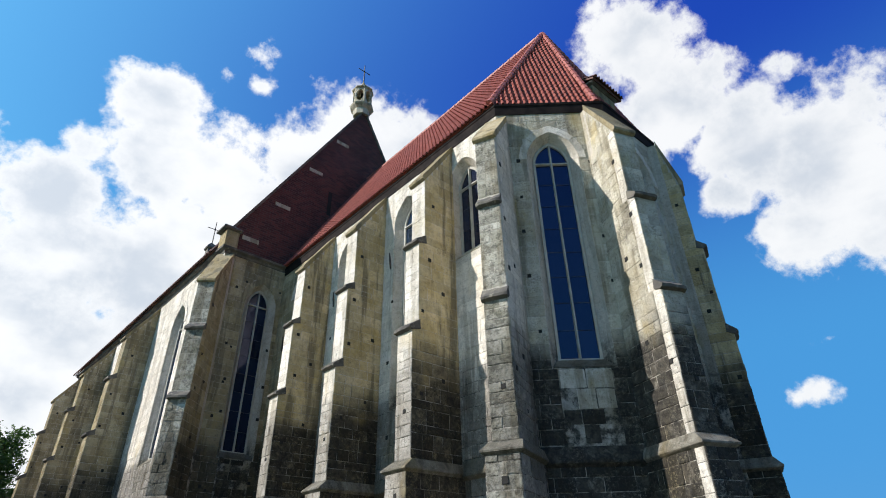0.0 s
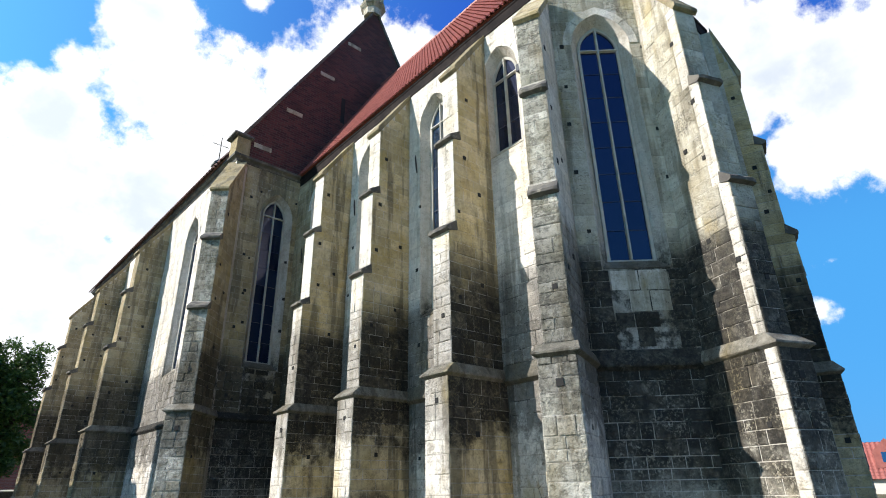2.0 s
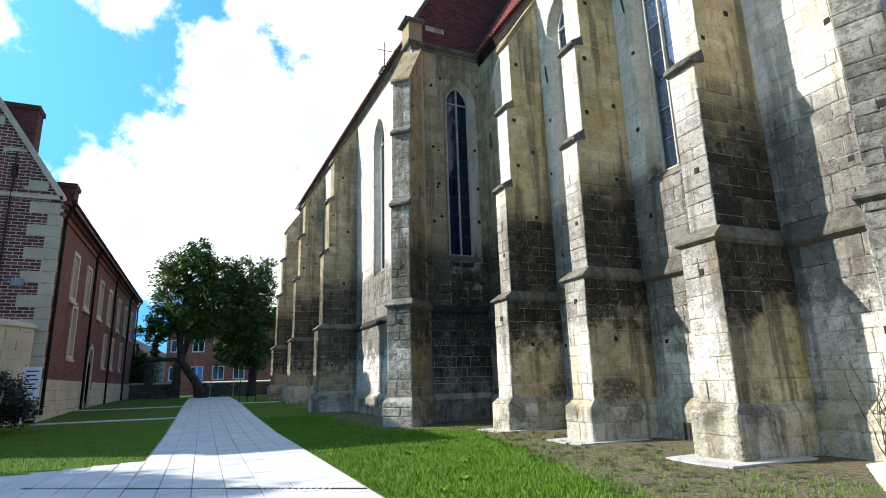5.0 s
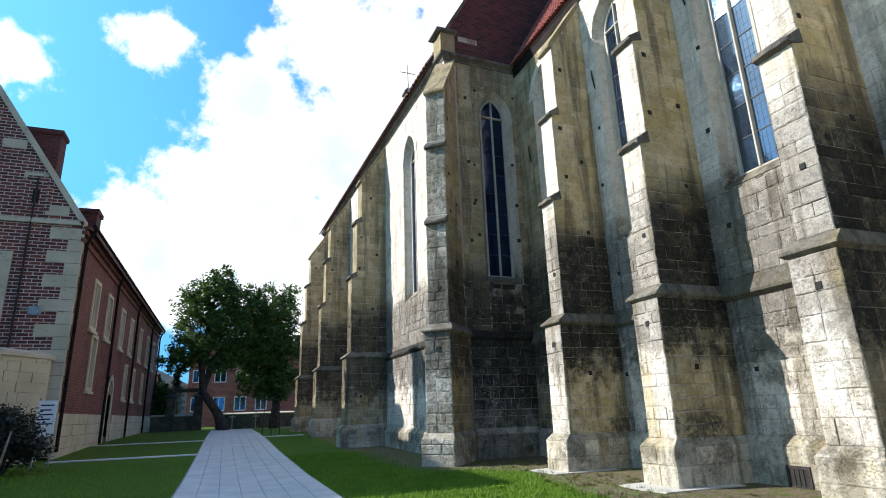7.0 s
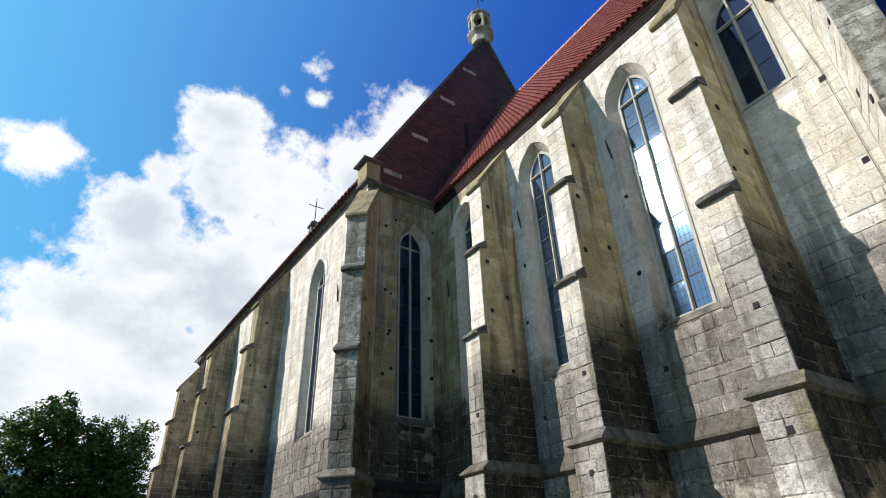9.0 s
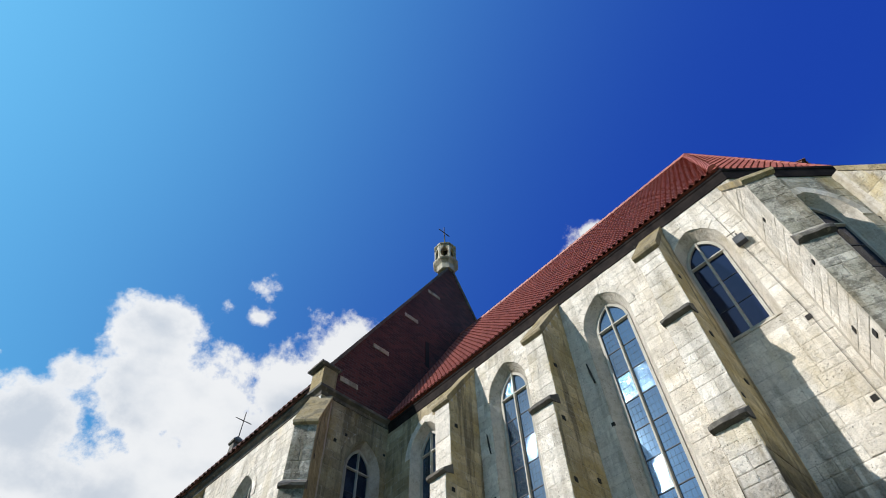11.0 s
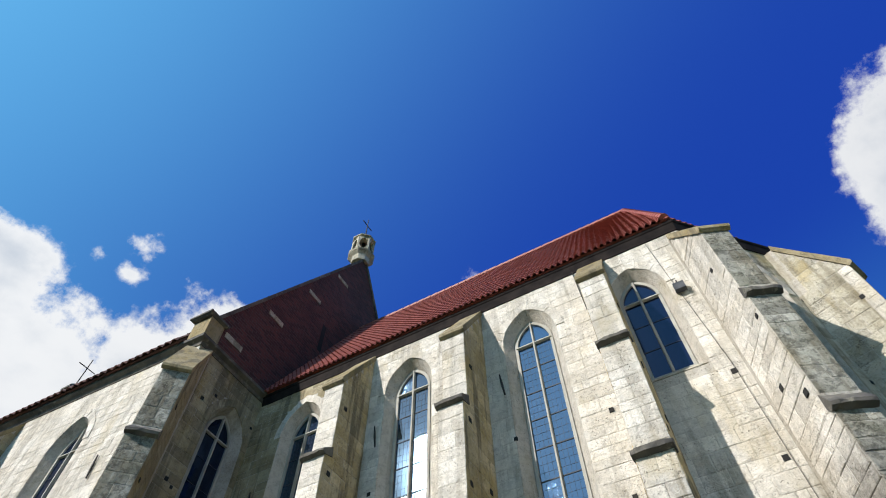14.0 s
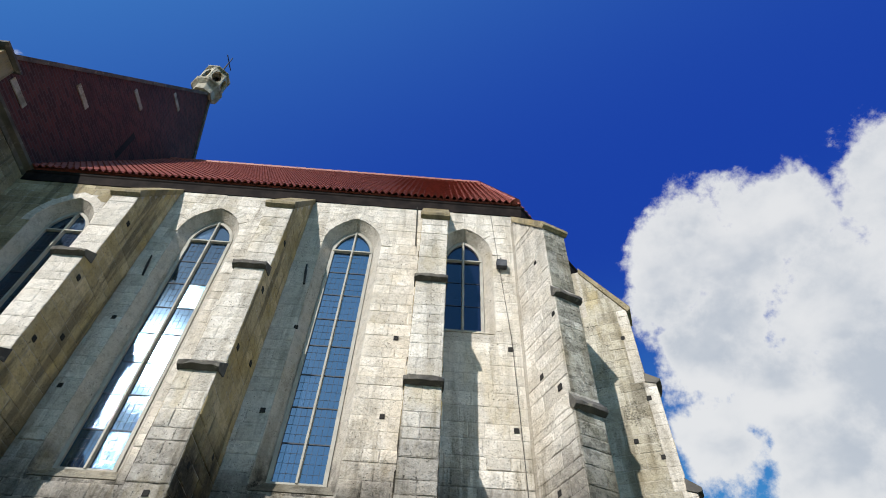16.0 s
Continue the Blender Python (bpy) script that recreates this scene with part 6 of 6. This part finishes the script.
def low_cross(x, y):
    z = rise(y)
    m = Mesh()
    m.box(x - 0.05, x + 0.05, y - 0.05, y + 0.05, z - 0.05, z + 1.5)
    m.box(x - 0.28, x - 0.052, y - 0.045, y + 0.045, z + 1.05, z + 1.17)
    m.box(x + 0.052, x + 0.28, y - 0.045, y + 0.045, z + 1.05, z + 1.17)
    tagged(m.done("wooden_cross", M["quoin"]), "small pale wooden cross by the wall", "cross", "crosses by the wall")


low_cross(1.1, 64.5)
low_cross(3.2, 64.5)


def red_roof_house():
    """Low plastered house with red roofs beyond the apse."""
    ob = empty("red_roof_house", "pale house with a red tiled roof and dormer beyond the apse", "house")
    m = pose(103, 26, -0.6, 0, 0, 105)
    w = Mesh()
    w.box(-12, 12, -4, 4, -0.3, 2.7, m)
    w.done("wall", M["plaster"], ob)
    tiled_slope("roof_slope", [m @ Vector(p) for p in ((-12.5, 4.5, 2.6), (12.5, 4.5, 2.6), (12.5, 0, 7.5), (-12.5, 0, 7.5))], 0.6, 12, ob, M["roof_red"], "")
    tiled_slope("roof_slope", [m @ Vector(p) for p in ((12.5, -4.5, 2.6), (-12.5, -4.5, 2.6), (-12.5, 0, 7.5), (12.5, 0, 7.5))], 0.6, 12, ob, M["roof_red"], "")
    for x in (-8.5, -1.6):
        d = Mesh()
        d.prism([(-1.7, 4.0), (1.7, 4.0), (1.7, 6.2), (0, 7.8), (-1.7, 6.2)], 0.3, 3.4, m @ pose(x, 0, 0))
        dm = d.done("dormer", M["roof_red"], ob)
        p = Mesh()
        p.box(x - 0.8, x + 0.8, 3.4, 3.43, 4.7, 6.0, m)
        p.done("pane", M["glass"], dm)


red_roof_house()


# ---- small iron things on the church ----
def wall_lamp():
    ob = empty("floodlight", "small grey floodlight box fixed to the chancel wall", "lamp")
    m = Mesh()
    m.box(WX - 0.20, WX - 0.045, 9.98, 10.26, 13.15, 13.40)
    m.done("housing", M["lead"], ob)
    b = Mesh()
    b.tube([(WX - 0.05, 10.12, 13.62), (WX - 0.12, 10.12, 13.28)], [0.02, 0.02], 6)
    b.done("bracket", M["iron"], ob)


wall_lamp()
wire = Mesh()
wire.tube([(WX - 0.05, 10.35, 15.6), (WX - 0.05, 10.2, 13.5), (WX - 0.05, 9.98, 10.6), (WX - 0.05, 9.9, 7.0), (WX - 0.05, 9.86, 2.2)], [0.006] * 5, 5)
tagged(wire.done("lightning_wire", M["iron"]), "thin lightning conductor wire down the chancel wall", "wire")
wire = Mesh()
wire.tube([(WX - 0.05, 12.62, 15.7), (WX - 0.05, 12.55, 13.9)], [0.016, 0.016], 5)
tagged(wire.done("lightning_wire", M["iron"]), "short iron conductor below the eaves", "wire")


def vent():
    """Barred square opening in the plinth."""
    x = WX - 0.235
    f = Mesh()
    for y0, y1, z0, z1 in ((14.24, 14.30, 0.02, 0.44), (14.70, 14.76, 0.02, 0.44), (14.30, 14.70, 0.38, 0.44), (14.30, 14.70, 0.02, 0.07)):
        f.box(x, x + 0.06, y0, y1, z0, z1)
    ob = tagged(f.done("cellar_vent", M["iron"]), "small dark barred cellar vent in the church plinth", "vent")
    # flat block behind the bars, coloured black for the shade inside
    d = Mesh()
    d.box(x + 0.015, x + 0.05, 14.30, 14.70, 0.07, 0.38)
    d.done("opening", M["hole_black"], ob)
    for y in (14.40, 14.50, 14.60):
        b = Mesh()
        b.tube([(x + 0.005, y, 0.07), (x + 0.005, y, 0.38)], [0.009, 0.009], 5)
        b.done("bar", M["iron"], ob)


vent()


def bare_climber():
    """Leafless twigs of a climber at the foot of the wall."""
    rng = random.Random(21)
    ob = empty("climber", "bare leafless climber with thin twigs against the wall", "plant")
    x = WX - 0.05
    for k in range(7):
        p = Vector((x - 0.17, 10.28 + rng.uniform(-0.12, 0.12), 0.0))
        pts = [p.copy()]
        lean = rng.uniform(-0.22, 0.22)
        for j in range(6):
            p = p + Vector((0.0 if p.z < 0.9 else 0.06, lean * 0.4 + rng.uniform(-0.10, 0.10), rng.uniform(0.16, 0.36)))
            p.x = min(p.x, x)
            pts.append(p.copy())
        m = Mesh()
        m.tube(pts, [0.013, 0.012, 0.010, 0.009, 0.007, 0.005, 0.003], 5)
        m.done("stem", M["bark"], ob)
        for j in (3, 4, 5):
            q = pts[j]
            m = Mesh()
            m.tube([q, q + Vector((-0.05, rng.uniform(-0.25, 0.25), rng.uniform(-0.02, 0.16)))], [0.006, 0.002], 4)
            m.done("twig", M["bark"], ob)


bare_climber()


def gravel_strip():
    """White chippings along the apse foot, and dry tufts on the bare earth."""
    rng = random.Random(8)
    v, f = [], []
    for k in range(5200):
        u = rng.random()
        y = 9.0 + 1.35 * u
        x = rng.uniform(8.5 + 1.9 * u, 11.0)
        s, z = rng.uniform(0.012, 0.026), rise(y) + 0.012
        n = len(v)
        v += [(x - s, y, z), (x, y - s, z), (x + s, y + s * 0.3, z), (x, y + s, z), (x + s * 0.2, y, z + s * 1.1)]
        f += [(n, n + 1, n + 4), (n + 1, n + 2, n + 4), (n + 2, n + 3, n + 4), (n + 3, n, n + 4)]
    tagged(Mesh().add(v, f).done("gravel", M["chippings"]), "white stone chippings at the foot of the church", "gravel", "", "stuff")
    v, f = [], []
    for k in range(520):
        cx, cy = rng.uniform(5.2, 9.6), rng.uniform(9.5, 23.5)
        if cx < 5.5 + (min(cy, 20) - 9.4) * 0.255 - 0.3 or (cx > 8.6 and min(abs(cy - q) for q in (12.04, 16.14, 20.18)) < 0.9):
            continue
        for j in range(rng.randint(12, 26)):
            a, h = rng.uniform(0, 6.283), rng.uniform(0.03, 0.10)
            r = rng.uniform(0, 0.10)
            x, y = cx + r * math.cos(a), cy + r * math.sin(a)
            n = len(v)
            v += [(x - 0.006, y - 0.004, rise(y) - 0.004), (x + 0.006, y + 0.004, rise(y) - 0.004), (x + rng.uniform(-0.05, 0.05), y + rng.uniform(-0.05, 0.05), rise(y) + h)]
            f.append((n, n + 1, n + 2))
    tagged(Mesh().add(v, f).done("sparse_grass", M["dry_grass"]), "sparse yellowish grass tufts on bare earth", "grass", "", "stuff")


gravel_strip()


def wall_anchor(x, y, z, h, out):
    m = Mesh()
    o = Vector(out)
    p = Vector((x, y, z)) + o * 0.05
    s = Vector((-o.y, o.x, 0))
    m.tube([p + s * 0.05 - Vector((0, 0, h / 2)), p, p - s * 0.04 + Vector((0, 0, h / 2))], [0.025, 0.035, 0.02], 6)
    tagged(m.done("wall_anchor", M["iron"]), "wrought iron tie anchor on the stone wall", "anchor", "wall anchors")


for x, y, z in ((WX, 15.35, 12.4), (WX, 19.45, 12.3), (WX, 23.9, 11.6)):
    wall_anchor(x, y, z, 0.75, (-1, 0, 0))
p = nv(0, 2.2)
wall_anchor(p.x, p.y, 11.9, 0.8, (-1, 0, 0))


def roof_cross():
    p = nv(APEX_X, NL - 0.35)
    m = Mesh()
    z = 31.3
    m.ring_loft([[(p.x - e, p.y - e, h), (p.x + e, p.y - e, h), (p.x + e, p.y + e, h), (p.x - e, p.y + e, h)] for h, e in ((28.6, 0.42), (30.5, 0.36), (30.6, 0.50), (30.8, 0.50), (z, 0.12))])
    ob = m.done("finial", M["slate"], church, "stone finial with an iron cross")
    c = Mesh()
    c.tube([(p.x, p.y, z - 0.05), (p.x, p.y, z + 2.6)], [0.05, 0.04], 6)
    c.tube([(p.x - 0.75, p.y, z + 1.7), (p.x + 0.75, p.y, z + 1.7)], [0.04, 0.04], 6)
    c.done("cross", M["iron"], ob)


roof_cross()


# ---- ashlar, laid last ----
def lay_stones():
    """The nearest stones are objects of their own; the others are joined, part by part."""
    count, joined = {}, {}
    for parent, fm, u0, u1, z0, z1, out, single, wash in STONES:
        fine = z0 > 7.4
        gap, out = (0.006, out * 0.6) if fine else (0.012, out) if wash == "plinth" else (0.010, out)
        m = fm @ Matrix.Translation((u0 + gap, z0 + gap, -0.004)) @ Matrix.Diagonal((u1 - u0 - 2 * gap, z1 - z0 - 2 * gap, out + 0.004, 1))
        key = parent.name
        low = z1 < 9.0
        if single and low and count.get(key, 0) < 290:
            count[key] = count.get(key, 0) + 1
            ob = new("stone", block_mesh(M[wash]))
            ob.parent = parent
            ob.matrix_basis = m
        else:
            box = soft_box(0.036)
            joined.setdefault((key, wash), (parent, Mesh(), wash))[1].add([m @ Vector(p) for p in box.v], box.f)
    for parent, mesh, wash in joined.values():
        data = bpy.data.meshes.new("stonework")
        data.from_pydata(mesh.v, [], mesh.f)
        data.materials.append(M[wash + "_joined"])
        ob = new("stonework", data)
        ob.parent = parent
        tagged(ob, "weathered limestone ashlar blocks", "", "", "stuff")


lay_stones()
